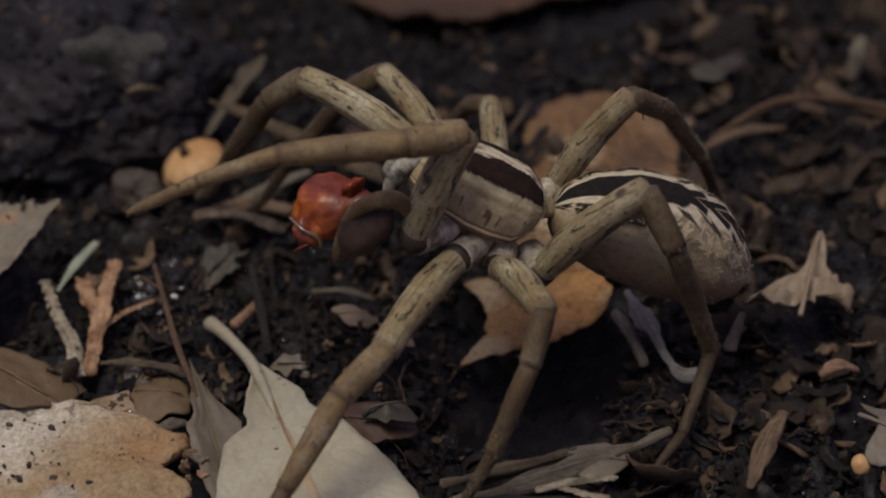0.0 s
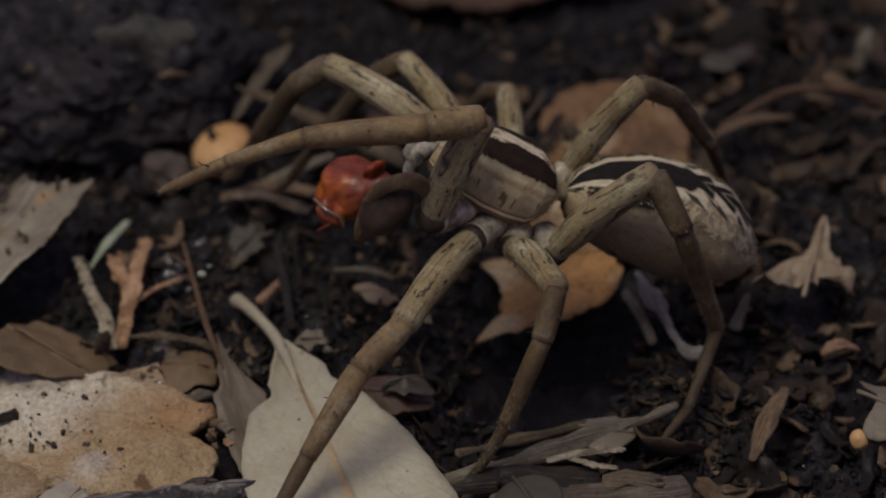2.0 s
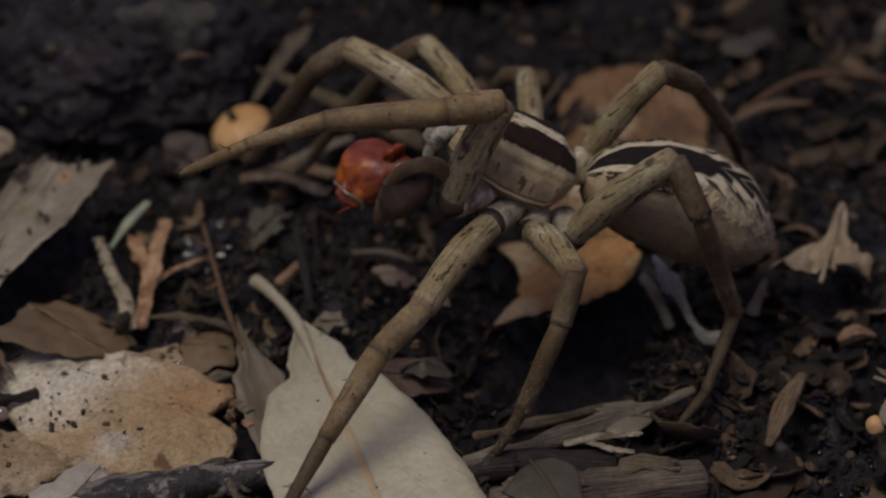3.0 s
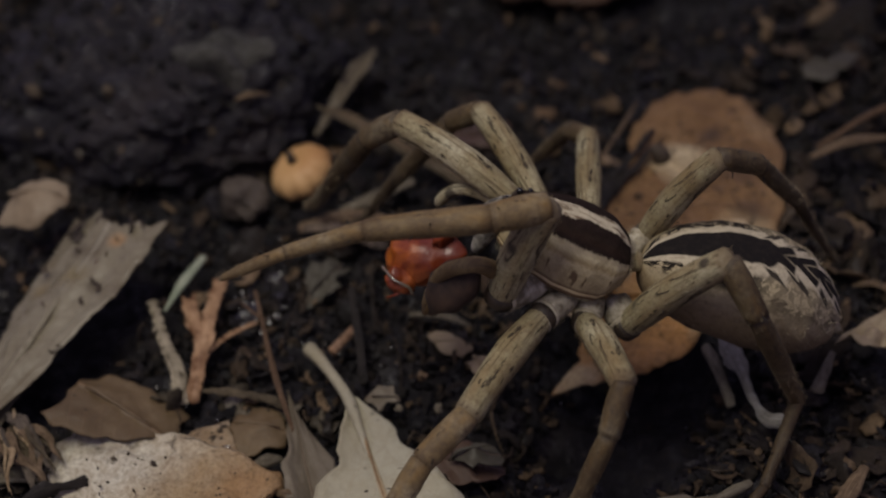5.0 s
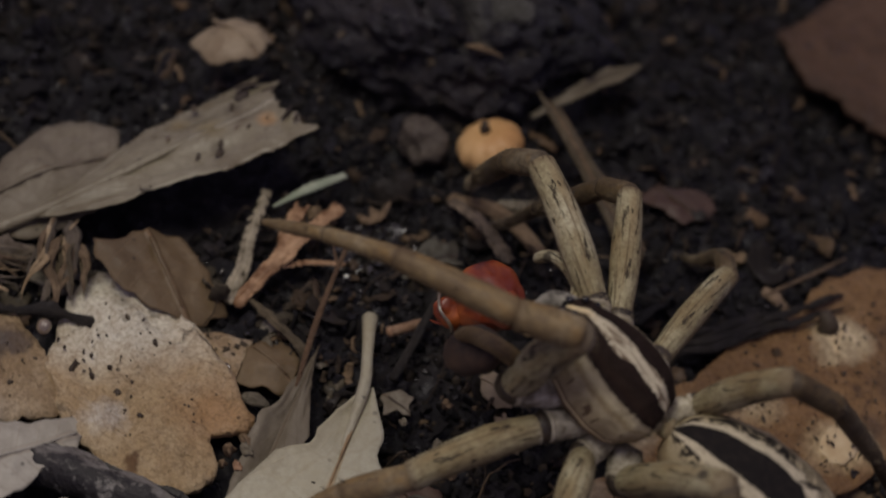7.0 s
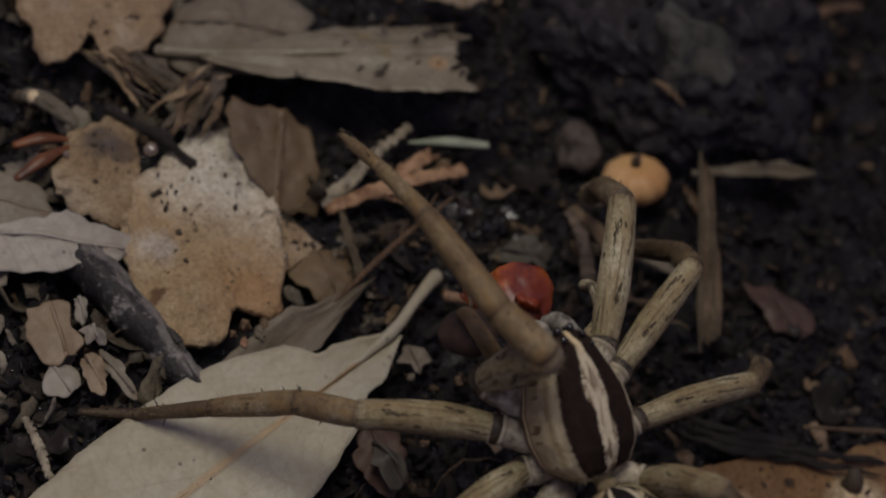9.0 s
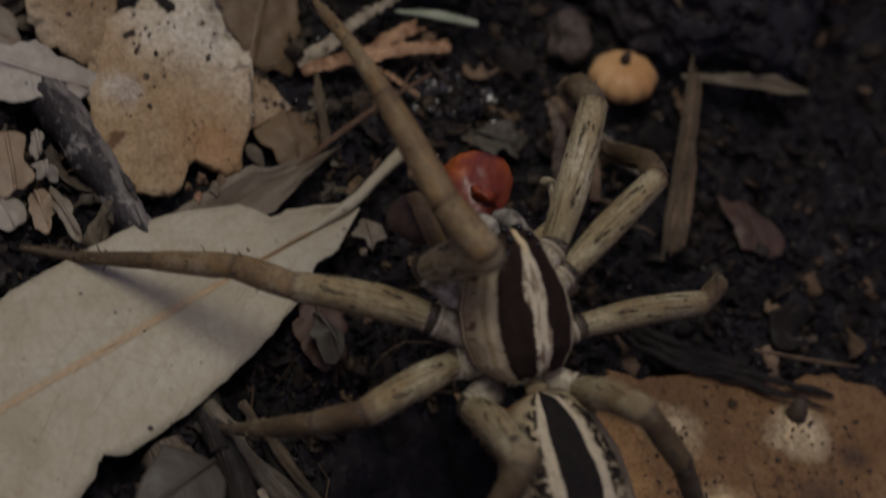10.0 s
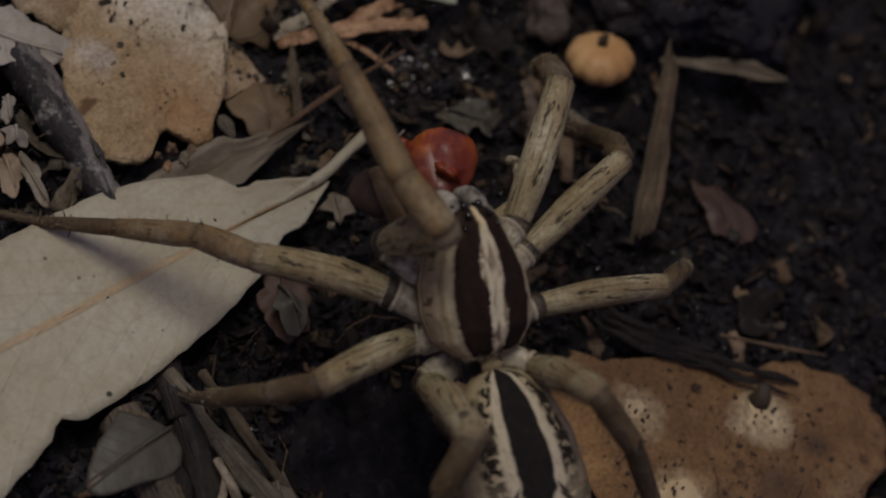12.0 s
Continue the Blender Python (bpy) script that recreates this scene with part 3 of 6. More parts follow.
FLAKE_RUST = mat_bark_flake("flake_rust", [(0.30, (0.135, 0.068, 0.025)), (0.5, (0.235, 0.130, 0.053)), (0.7, (0.31, 0.20, 0.10))], pitscale=330, spots=[((0.35, 0.75, -0.2), 0.45, 0.95, (0.50, 0.285, 0.105), 0.9), ((0.46, 2.74, 0.05), 0.14, 0.26, (0.54, 0.43, 0.26), 1.0), ((0.36, 1.76, 0.05), 0.08, 0.26, (0.52, 0.40, 0.23), 0.95), ((1.02, 1.92, 0.05), 0.14, 0.32, (0.54, 0.41, 0.23), 0.9), ((1.05, 2.75, 0.05), 0.05, 0.30, (0.05, 0.03, 0.02), 0.8), ((0.75, 3.15, 0.05), 0.02, 0.18, (0.05, 0.03, 0.02), 0.8), ((1.12, 2.25, 0.05), 0.02, 0.20, (0.06, 0.035, 0.022), 0.8)])
WOOD_GREY = mat_wood("wood_grey", [(0.3, (0.045, 0.035, 0.027)), (0.5, (0.14, 0.108, 0.078)), (0.7, (0.27, 0.22, 0.16))])
WOOD_DARK = mat_wood("wood_dark", [(0.3, (0.010, 0.008, 0.007)), (0.5, (0.026, 0.020, 0.016)), (0.7, (0.055, 0.043, 0.033))])
WOOD_TAN = mat_wood("wood_tan", [(0.3, (0.07, 0.043, 0.024)), (0.5, (0.21, 0.14, 0.08)), (0.7, (0.37, 0.27, 0.165))])
TWIG_ORANGE = mat_wood("twig_orange", [(0.3, (0.15, 0.075, 0.04)), (0.5, (0.34, 0.20, 0.12)), (0.7, (0.50, 0.36, 0.25))])
NEEDLE = mat_plain("green_needle", (0.19, 0.225, 0.15), (0.33, 0.35, 0.26), 0.6, 260)
SEED = mat_plain("seed_skin", (0.42, 0.215, 0.075), (0.60, 0.37, 0.165), 0.5, 220)
LEAF_TAN = mat_leaf("leaf_tan", (0.34, 0.27, 0.18), (0.19, 0.135, 0.08), (0.24, 0.16, 0.09), vein=0.3, spots=0.5)
LEAF_WHITE = mat_leaf("leaf_white", (0.38, 0.35, 0.295), (0.23, 0.20, 0.155), (0.30, 0.25, 0.19), vein=0.4, spots=0.5)
LEAF_DARK = mat_leaf("leaf_dark", (0.085, 0.045, 0.028), (0.05, 0.028, 0.019), (0.11, 0.065, 0.04), vein=0.4, spots=0.2)
GRIT = mat_crumbs("pale_grit", [(0.0, (0.07, 0.055, 0.04)), (0.6, (0.18, 0.15, 0.115)), (1.0, (0.42, 0.38, 0.32))])
PALE_SCRAP = mat_crumbs("pale_leaf_scraps", [(0.0, (0.03, 0.024, 0.017)), (0.35, (0.08, 0.064, 0.043)), (0.7, (0.18, 0.15, 0.105)), (1.0, (0.34, 0.30, 0.23))])
FLAKE_TAN = mat_bark_flake("flake_tan", [(0.30, (0.17, 0.108, 0.052)), (0.46, (0.28, 0.195, 0.108)), (0.58, (0.36, 0.27, 0.165)), (0.7, (0.42, 0.35, 0.255))], pit=0.7, spots=[((-3.62, -1.86, 0.12), 0.05, 0.16, (0.06, 0.05, 0.045), 0.85), ((-3.50, -1.76, 0.12), 0.02, 0.09, (0.07, 0.05, 0.04), 0.85)])
FLAKE_PINK = mat_bark_flake("flake_pink", [(0.30, (0.15, 0.092, 0.045)), (0.46, (0.25, 0.16, 0.082)), (0.58, (0.33, 0.235, 0.138)), (0.7, (0.40, 0.33, 0.245))], pit=0.6)
FLAKE_DARK = mat_bark_flake("flake_dark", [(0.30, (0.05, 0.026, 0.014)), (0.5, (0.10, 0.052, 0.027)), (0.7, (0.16, 0.09, 0.05))])
SCAR = mat_plain("pale_scar", (0.46, 0.33, 0.18), (0.60, 0.48, 0.30), 0.7, 500)
STONE = mat_bark_flake("grey_stone", [(0.30, (0.03, 0.028, 0.024)), (0.5, (0.085, 0.08, 0.07)), (0.7, (0.17, 0.16, 0.138))], pit=0.7, pitcol=(0.02, 0.018, 0.016), rough=0.75)
PEBBLE = mat_bark_flake("brown_pebble", [(0.30, (0.035, 0.026, 0.02)), (0.5, (0.085, 0.065, 0.05)), (0.7, (0.16, 0.13, 0.10))], pit=0.8, rough=0.6)
ORANGE_CURL = mat_bark_flake("orange_curl", [(0.30, (0.26, 0.14, 0.05)), (0.5, (0.42, 0.235, 0.085)), (0.7, (0.50, 0.31, 0.13))], pit=0.5, spots=[((0.72, 0.85, 0.0), 0.20, 0.50, (0.60, 0.31, 0.10), 0.9), ((-0.12, 1.0, -0.15), 0.10, 0.26, (0.56, 0.45, 0.27), 0.9), ((-0.05, 0.42, -0.2), 0.08, 0.22, (0.50, 0.40, 0.24), 0.8), ((0.86, 0.80, 0.0), 0.02, 0.14, (0.62, 0.50, 0.28), 0.7)])
WOOD_PALE = mat_wood("wood_pale", [(0.3, (0.07, 0.055, 0.035)), (0.5, (0.20, 0.17, 0.12)), (0.7, (0.38, 0.34, 0.26))])
# extra white in this wood stands in for light missing under the abdomen
WOOD_WHITE = mat_wood("wood_white", [(0.3, (0.16, 0.145, 0.115)), (0.5, (0.42, 0.40, 0.34)), (0.7, (0.66, 0.64, 0.57))])
CYPRESS = mat_plain("cypress_scale", (0.10, 0.08, 0.05), (0.34, 0.29, 0.205), 0.7, 900)
BROWN_SCALE = mat_plain("brown_scale", (0.04, 0.028, 0.019), (0.17, 0.125, 0.085), 0.7, 900)
ORANGE_SCALE = mat_plain("orange_scale", (0.15, 0.07, 0.03), (0.42, 0.26, 0.145), 0.65, 800)


def mat_worn_lit_bark():
    """Blackish bark; the grey of its upper side is wear plus painted light."""
    m = Mat("worn_lit_bark", 0.6, 0.4)
    v = m.uv(1)
    rough = m.math("MULTIPLY", m.math("SUBTRACT", m.noise(1.0, 5, 0.7, "UV", stretch=(6, 9, 1), dist=0.6), 0.5), 0.55)
    d = m.math("ADD", m.math("ABSOLUTE", m.math("SUBTRACT", v, 0.40)), rough)
    c = m.ramp(d, [(0.04, (0.20, 0.185, 0.17)), (0.12, (0.12, 0.105, 0.095)), (0.17, (0.020, 0.016, 0.016)), (0.5, (0.008, 0.007, 0.008))])
    c = m.mix(m.ramp(m.noise(620, 5, 0.7), [(0.56, 0.0), (0.66, 0.7)]), c, (0.30, 0.28, 0.25))
    c = m.grain(c, 0.7, 2400)
    m.colour(c).bump(m.noise(420, 5, 0.7), 0.8, 0.0006)
    return m.m


WORN_LIT_BARK = mat_worn_lit_bark()
TWIG_BROWN = mat_wood("twig_brown", [(0.3, (0.09, 0.05, 0.028)), (0.5, (0.17, 0.10, 0.055)), (0.7, (0.27, 0.175, 0.10))])
RED_BUD = mat_plain("red_bud", (0.06, 0.02, 0.01), (0.20, 0.072, 0.022), 0.4, 300)
LEAF_SHADE = mat_leaf("leaf_shade", (0.19, 0.16, 0.115), (0.105, 0.082, 0.052), (0.11, 0.07, 0.04), vein=0.25, spots=0.5)
LEAF_DULL = mat_leaf("leaf_dull", (0.075, 0.067, 0.047), (0.045, 0.038, 0.026), (0.09, 0.06, 0.04), vein=0.1, spots=0.3)
# pale wood made brighter to offset the abdomen's shadow
WOOD_BRIGHTENED = mat_wood("wood_brightened", [(0.3, (0.09, 0.075, 0.047)), (0.5, (0.28, 0.25, 0.175)), (0.7, (0.52, 0.48, 0.37))])
WOOD_OLIVE = mat_wood("wood_olive", [(0.3, (0.05, 0.038, 0.022)), (0.5, (0.14, 0.105, 0.062)), (0.7, (0.24, 0.19, 0.115))])
MIDRIB = mat_plain("leaf_midrib", (0.20, 0.125, 0.06), (0.36, 0.25, 0.14), 0.6, 500)
# darkest scraps carry the same purple shade tint as the soil
SCRAP = mat_crumbs("leaf_scraps", [(0.0, (0.007, 0.0058, 0.007)), (0.5, (0.012, 0.0095, 0.0098)), (0.8, (0.027, 0.019, 0.014)), (0.95, (0.10, 0.064, 0.038)), (1.0, (0.28, 0.19, 0.115))])
BROWN_SCRAP = mat_crumbs("brown_scraps", [(0.0, (0.012, 0.009, 0.008)), (0.35, (0.038, 0.026, 0.017)), (0.75, (0.09, 0.059, 0.034)), (1.0, (0.23, 0.155, 0.09))])
WET_SOIL = mat_plain("wet_soil", (0.008, 0.007, 0.007), (0.03, 0.024, 0.02), 0.2, 600, 1.0)
STEM_DARK = mat_plain("stem_dark", (0.03, 0.02, 0.014), (0.07, 0.05, 0.03), 0.7)
HAIR = mat_limb()
HAIR_BROWN = mat_limb_brown("leg_hair_brown", 0.82)
HAIR_MID = mat_limb_brown("leg_hair_mid", 0.45)
HAIR_DARK = mat_limb_brown("leg_hair_dark", 0.30)
COXA = mat_plain("coxa_wool", (0.15, 0.125, 0.085), (0.50, 0.45, 0.345), 0.9, 950, 0.15)
PALP_DARK = mat_plain("palp_dark", (0.02, 0.012, 0.009), (0.07, 0.04, 0.024), 0.8, 600)
RIM = mat_plain("joint_rim", (0.22, 0.185, 0.13), (0.46, 0.41, 0.31), 0.7, 500, 0.3)
RING = mat_plain("joint_dark", (0.014, 0.010, 0.008), (0.05, 0.034, 0.022), 0.55, 500)
CARAPACE = mat_carapace()
DOWN = mat_plain("pale_down", (0.20, 0.165, 0.105), (0.44, 0.375, 0.255), 0.8, 900, 0.1)
ABDOMEN = mat_abdomen()
FACE_HAIR = mat_plain("face_hair", (0.05, 0.042, 0.034), (0.38, 0.35, 0.29), 0.85, 1100)
EYE = mat_plain("eye_black", (0.006, 0.005, 0.005), (0.012, 0.010, 0.010), 0.12, 300, 0.6)
BRISTLE = mat_plain("bristle_black", (0.012, 0.010, 0.008), (0.03, 0.022, 0.016), 0.5)
PREY = mat_prey()
PREY_DARK = mat_plain("prey_dark", (0.10, 0.015, 0.006), (0.22, 0.04, 0.012), 0.3, 400)
WET = mat_plain("wet_bead", (0.07, 0.05, 0.035), (0.22, 0.165, 0.115), 0.06, 300, 0.8, 0.8)

# ---- ground ----
CLOD = (-4.0, 3.2)


def ground_z(x, y):
    p = vec((x, y, 0.0))
    near = 1.0 / (1.0 + (max(0.0, p.length - 9.0) / 20.0))
    h = 0.16 * noise.noise(p * 0.55) + 0.13 * noise.noise(p * 1.5 + vec((7, 0, 0))) + 0.11 * noise.noise(p * 4.0 + vec((0, 5, 0))) + 0.055 * noise.noise(p * 10.0)
    h -= 0.13 + 0.50 * math.exp(-(((x - 0.35) / 0.75) ** 2 + ((y - 0.10) / 0.75) ** 2))
    h -= 0.26 * math.exp(-(((x - 0.40) / 0.75) ** 2 + ((y - 0.90) / 0.55) ** 2))
    h -= 0.20 * max(0.0, noise.noise(p * 2.7 + vec((3, 9, 0)))) + 0.10 * max(0.0, noise.noise(p * 6.5 + vec((1, 2, 0))))
    if h > -0.05:
        h = -0.05 + 0.3 * (h + 0.05)
    return h * near


def ground():
    side = [0.055 * k for k in range(0, 111)]
    step = 0.055
    while side[-1] < 2500:
        step *= 1.22
        side.append(side[-1] + step)
    xs = [-1.6 - a for a in side[:0:-1]] + [-1.6 + a for a in side]
    ys = [1.4 - a for a in side[:0:-1]] + [1.4 + a for a in side]
    verts = [(x * CM, y * CM, ground_z(x, y) * CM) for y in ys for x in xs]
    n = len(xs)
    faces = [(j * n + i, j * n + i + 1, (j + 1) * n + i + 1, (j + 1) * n + i) for j in range(len(ys) - 1) for i in range(n - 1)]
    me = bpy.data.meshes.new("ground")
    me.from_pydata(verts, [], faces)
    me.shade_smooth()
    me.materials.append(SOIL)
    tagged(new("ground", me), "dark damp crumbly forest soil with leaf litter", "soil", kind="structure")


ground()


def rough_ball(bm, c, r, squash, seed, sub=1, amp=0.35):
    out = bmesh.ops.create_icosphere(bm, subdivisions=sub, radius=1.0)["verts"]
    turn = Euler((seed * 1.7, seed * 2.3, seed * 3.1)).to_matrix()
    for v in out:
        d = v.co.normalized()
        k = 1 + amp * noise.noise(d * 1.4 + vec((seed, seed * 0.3, 0))) + amp * 0.4 * noise.noise(d * 4 + vec((seed, 0, 2)))
        q = turn @ vec((d.x * squash[0], d.y * squash[1], d.z * squash[2]))
        v.co = vec(c) + q * (r * k)


# ---- the spider ----
def seg_profile(kind):
    return {
        "femur": [0.80, 0.98, 1.06, 1.03, 0.97, 0.90],
        "patella": [0.96, 1.04, 1.02, 0.95],
        "tibia": [0.98, 1.06, 1.0, 0.90, 0.78],
        "metatarsus": [1.05, 1.0, 0.90, 0.82, 0.76],
        "tarsus": [0.95, 0.95, 0.8, 0.45],
    }[kind]


def leg_piece(kind, a, b, r, mat, leg, bow=0.0):
    bm = bmesh.new()
    prof = seg_profile(kind)
    a, b = vec(a), vec(b)
    n = len(prof)
    pts = [a.lerp(b, k / (n - 1)) + vec((0, 0, bow * math.sin(math.pi * k / (n - 1)))) for k in range(n)]
    pts = curve_pts(pts, 3)
    rad = [r * float(np.interp(k / (len(pts) - 1), np.linspace(0, 1, n), prof)) for k in range(len(pts))]
    tube(bm, pts, rad, 14, lump=0.05, seed=a.x * 7 + a.y)
    ob = part(kind, bm, mat, leg)
    return ob


def leg_bristles(joints, radii, leg, seed):
    rng = random.Random(seed)
    bm = bmesh.new()
    for (a, b), r in zip(zip(joints, joints[1:]), radii):
        a, b = vec(a), vec(b)
        d = (b - a).normalized()
        for _ in range(4):
            t = rng.uniform(0.08, 0.95)
            o = vec((rng.uniform(-1, 1), rng.uniform(-1, 1), rng.uniform(-0.4, 1.0)))
            o = (o - d * o.dot(d)).normalized()
            p = a.lerp(b, t) + o * r * 0.85
            q = p + (o * 0.8 + d * rng.uniform(0.2, 0.9)).normalized() * rng.uniform(0.035, 0.075)
            tube(bm, [p, p.lerp(q, 0.5), q], [0.006, 0.0045, 0.0015], 4, caps=False)
    part("bristles", bm, BRISTLE, leg, "short black leg spines")


def leg_fuzz(joints, radii, leg, seed, per_cm=620, mat=None):
    """Fine pale down that stands off the leg."""
    rng = random.Random(seed)
    verts, faces = [], []
    for (a, b), r in zip(zip(joints, joints[1:]), radii):
        a, b = vec(a), vec(b)
        d = (b - a).normalized()
        for _ in range(int(per_cm * (b - a).length)):
            o = vec((rng.gauss(0, 1), rng.gauss(0, 1), rng.gauss(0, 1)))
            o = (o - d * o.dot(d)).normalized()
            p = a.lerp(b, rng.random()) + o * r * 0.9
            q = p + (o * 0.55 + d * rng.uniform(0.3, 1.0)).normalized() * rng.uniform(0.20, 0.46) * r
            s = d.cross(o) * 0.0022
            k = len(verts)
            verts += [(p + s) * CM, (p - s) * CM, q * CM]
            faces.append((k, k + 1, k + 2))
    me = bpy.data.meshes.new("down")
    me.from_pydata(verts, [], faces)
    me.materials.append(mat or HAIR)
    ob = new("down", me)
    ob.parent = leg
    tagged(ob, "fine pale down", kind="stuff")


LEGS = {
    "L1": [(-0.20, -0.12, 1.34), (-0.43, -0.36, 1.38), (-0.10, -0.31, 2.17), (-0.44, -0.51, 2.21), (-1.21, -0.72, 2.22), (-1.73, -0.79, 2.04), (-2.19, -0.85, 1.81)],
    "L2": [(0.00, -0.08, 1.20), (-0.15, -0.35, 1.22), (-0.53, -1.15, 1.06), (-0.79, -1.45, 0.89), (-1.09, -1.86, 0.46), (-1.32, -2.28, 0.14), (-1.46, -2.62, 0.06)],
    "L3": [(0.14, -0.04, 1.12), (0.12, -0.23, 1.08), (0.47, -0.97, 1.30), (0.40, -1.21, 1.04), (0.18, -1.44, 0.48), (0.05, -1.51, 0.22), (-0.05, -1.52, 0.05)],
    "L4": [(0.28, 0.02, 1.06), (0.39, -0.14, 0.98), (1.07, -0.25, 1.76), (1.28, -0.38, 1.40), (1.58, -0.08, 0.34), (1.40, -0.70, 0.10), (1.20, -1.03, 0.02)],
    "R1": [(-0.27, 0.26, 1.44), (-0.45, 0.48, 1.48), (-1.35, 0.92, 1.78), (-1.62, 0.98, 1.55), (-2.02, 1.28, 0.85), (-2.30, 1.64, 0.28), (-2.45, 1.86, 0.05)],
    "R2": [(-0.10, 0.30, 1.38), (-0.29, 0.54, 1.43), (-0.84, 1.30, 1.62), (-1.08, 1.38, 1.43), (-1.56, 1.40, 0.80), (-1.85, 1.52, 0.30), (-2.05, 1.60, 0.06)],
    "R3": [(0.12, 0.32, 1.26), (0.05, 0.56, 1.32), (-0.10, 1.60, 1.20), (-0.28, 1.85, 1.04), (-0.55, 2.20, 0.50), (-0.72, 2.40, 0.18), (-0.85, 2.52, 0.03)],
    "R4": [(0.30, 0.28, 1.20), (0.45, 0.47, 1.27), (0.94, 0.50, 2.00), (1.19, 0.79, 1.72), (1.46, 1.14, 1.12), (1.66, 1.51, 0.42), (1.78, 1.70, 0.05)],
}
LEG_R = {"L1": 0.122, "L2": 0.108, "L3": 0.102, "L4": 0.112, "R1": 0.108, "R2": 0.096, "R3": 0.090, "R4": 0.100}


def spider_leg(key, spider):
    j, r = LEGS[key], LEG_R[key]
    bm = bmesh.new()
    d0 = (vec(j[1]) - vec(j[0])).normalized()
    tube(bm, curve_pts([j[0], vec(j[0]).lerp(vec(j[1]), 0.5), vec(j[1]) - d0 * 0.04], 4), [r * k for k in (0.86, 0.92, 0.96, 0.98, 0.98, 0.98, 0.98, 0.95, 0.88)], 16, lump=0.12)
    leg = part("leg", bm, COXA, spider, "grey woolly leg with a coxa at its root")
    d = (vec(j[2]) - vec(j[1])).normalized()
    bm = bmesh.new()
    tube(bm, [vec(j[1]) - d0 * 0.045, vec(j[1]) - d0 * 0.03, vec(j[1]) - d0 * 0.012], [r * 0.98, r * 1.03, r * 0.96], 16)
    part("joint_rim", bm, RIM, leg, "pale rim of the joint")
    bm = bmesh.new()
    tube(bm, [vec(j[1]) - d0 * 0.02, vec(j[1]) + d * 0.01, vec(j[1]) + d * 0.045], [r * 0.97, r * 0.98, r * 0.90], 16)
    part("joint_ring", bm, RING, leg, "dark bare ring at the joint")
    if key in ("L2", "L3"):
        bm = bmesh.new()
        tube(bm, [vec(j[1]) + d * 0.040, vec(j[1]) + d * 0.050, vec(j[1]) + d * 0.060], [r * 0.88, r * 0.93, r * 0.90], 16)
        part("joint_rim", bm, RIM, leg, "pale rim of the joint")
    radii = [r * k for k in ((1.0, 0.78, 0.66, 0.45, 0.34) if key in ("L3", "L4", "R3", "R4") else (1.0, 0.86, 0.76, 0.52, 0.38))]
    mats = {"L1": [HAIR, HAIR_BROWN, HAIR_BROWN, HAIR_BROWN, HAIR_BROWN], "L2": [HAIR, HAIR_BROWN, HAIR_BROWN, HAIR_MID, HAIR_DARK], "L3": [HAIR, HAIR_MID, HAIR_MID, HAIR_DARK, HAIR_DARK], "L4": [HAIR, HAIR_MID, HAIR_MID, HAIR_DARK, HAIR_DARK]}.get(key, [HAIR, HAIR_MID, HAIR_DARK, HAIR_DARK, HAIR_DARK])
    for kind, a, b, rad, mat in zip(("femur", "patella", "tibia", "metatarsus", "tarsus"), j[1:], j[2:], radii, mats):
        leg_piece(kind, a, b, rad, mat, leg, 0.05 if kind == "femur" else 0.0)
    seed = sum(ord(c) * (n + 3) for n, c in enumerate(key))
    leg_bristles(j[1:], radii, leg, seed)
    leg_fuzz(j[1:], radii, leg, seed + 1)
    leg_fuzz(j[:2], [r * 0.98], leg, seed + 2, 3600, DOWN)


def body_down(root, skin, middle, count, short, long, seed, keep):
    """Fine hair lying back over a body shell."""
    rng = random.Random(seed)
    verts, faces = [], []
    while len(faces) < count:
        u, v = rng.uniform(0.02, 0.97), rng.random()
        if not keep(u, v):
            continue
        p, du, dv = skin(u, v), skin(u + 0.01, v) - skin(u - 0.01, v), skin(u, (v + 0.01) % 1.0) - skin(u, (v - 0.01) % 1.0)
        n = du.cross(dv).normalized()
        if n.dot(p - middle) < 0:
            n = -n
        side = dv.normalized() * 0.0024
        q = p + (n * 0.6 + du.normalized() * rng.uniform(-0.8, 0.8) + dv.normalized() * rng.uniform(-0.5, 0.5)).normalized() * rng.uniform(short, long)
        k = len(verts)
        verts += [(p + side) * CM, (p - side) * CM, q * CM]
        faces.append((k, k + 1, k + 2))
    me = bpy.data.meshes.new("down")
    me.from_pydata(verts, [], faces)
    me.materials.append(DOWN)
    ob = new("down", me)
    ob.parent = root
    tagged(ob, "fine pale down", kind="stuff")


REAR, FRONT = vec((0.42, 0.19, 1.43)), vec((-0.42, 0.05, 1.87))


def carapace_frame():
    x = (FRONT - REAR).normalized()
    y = vec((0, 0, 1)).cross(x).normalized()
    return x, y, x.cross(y)


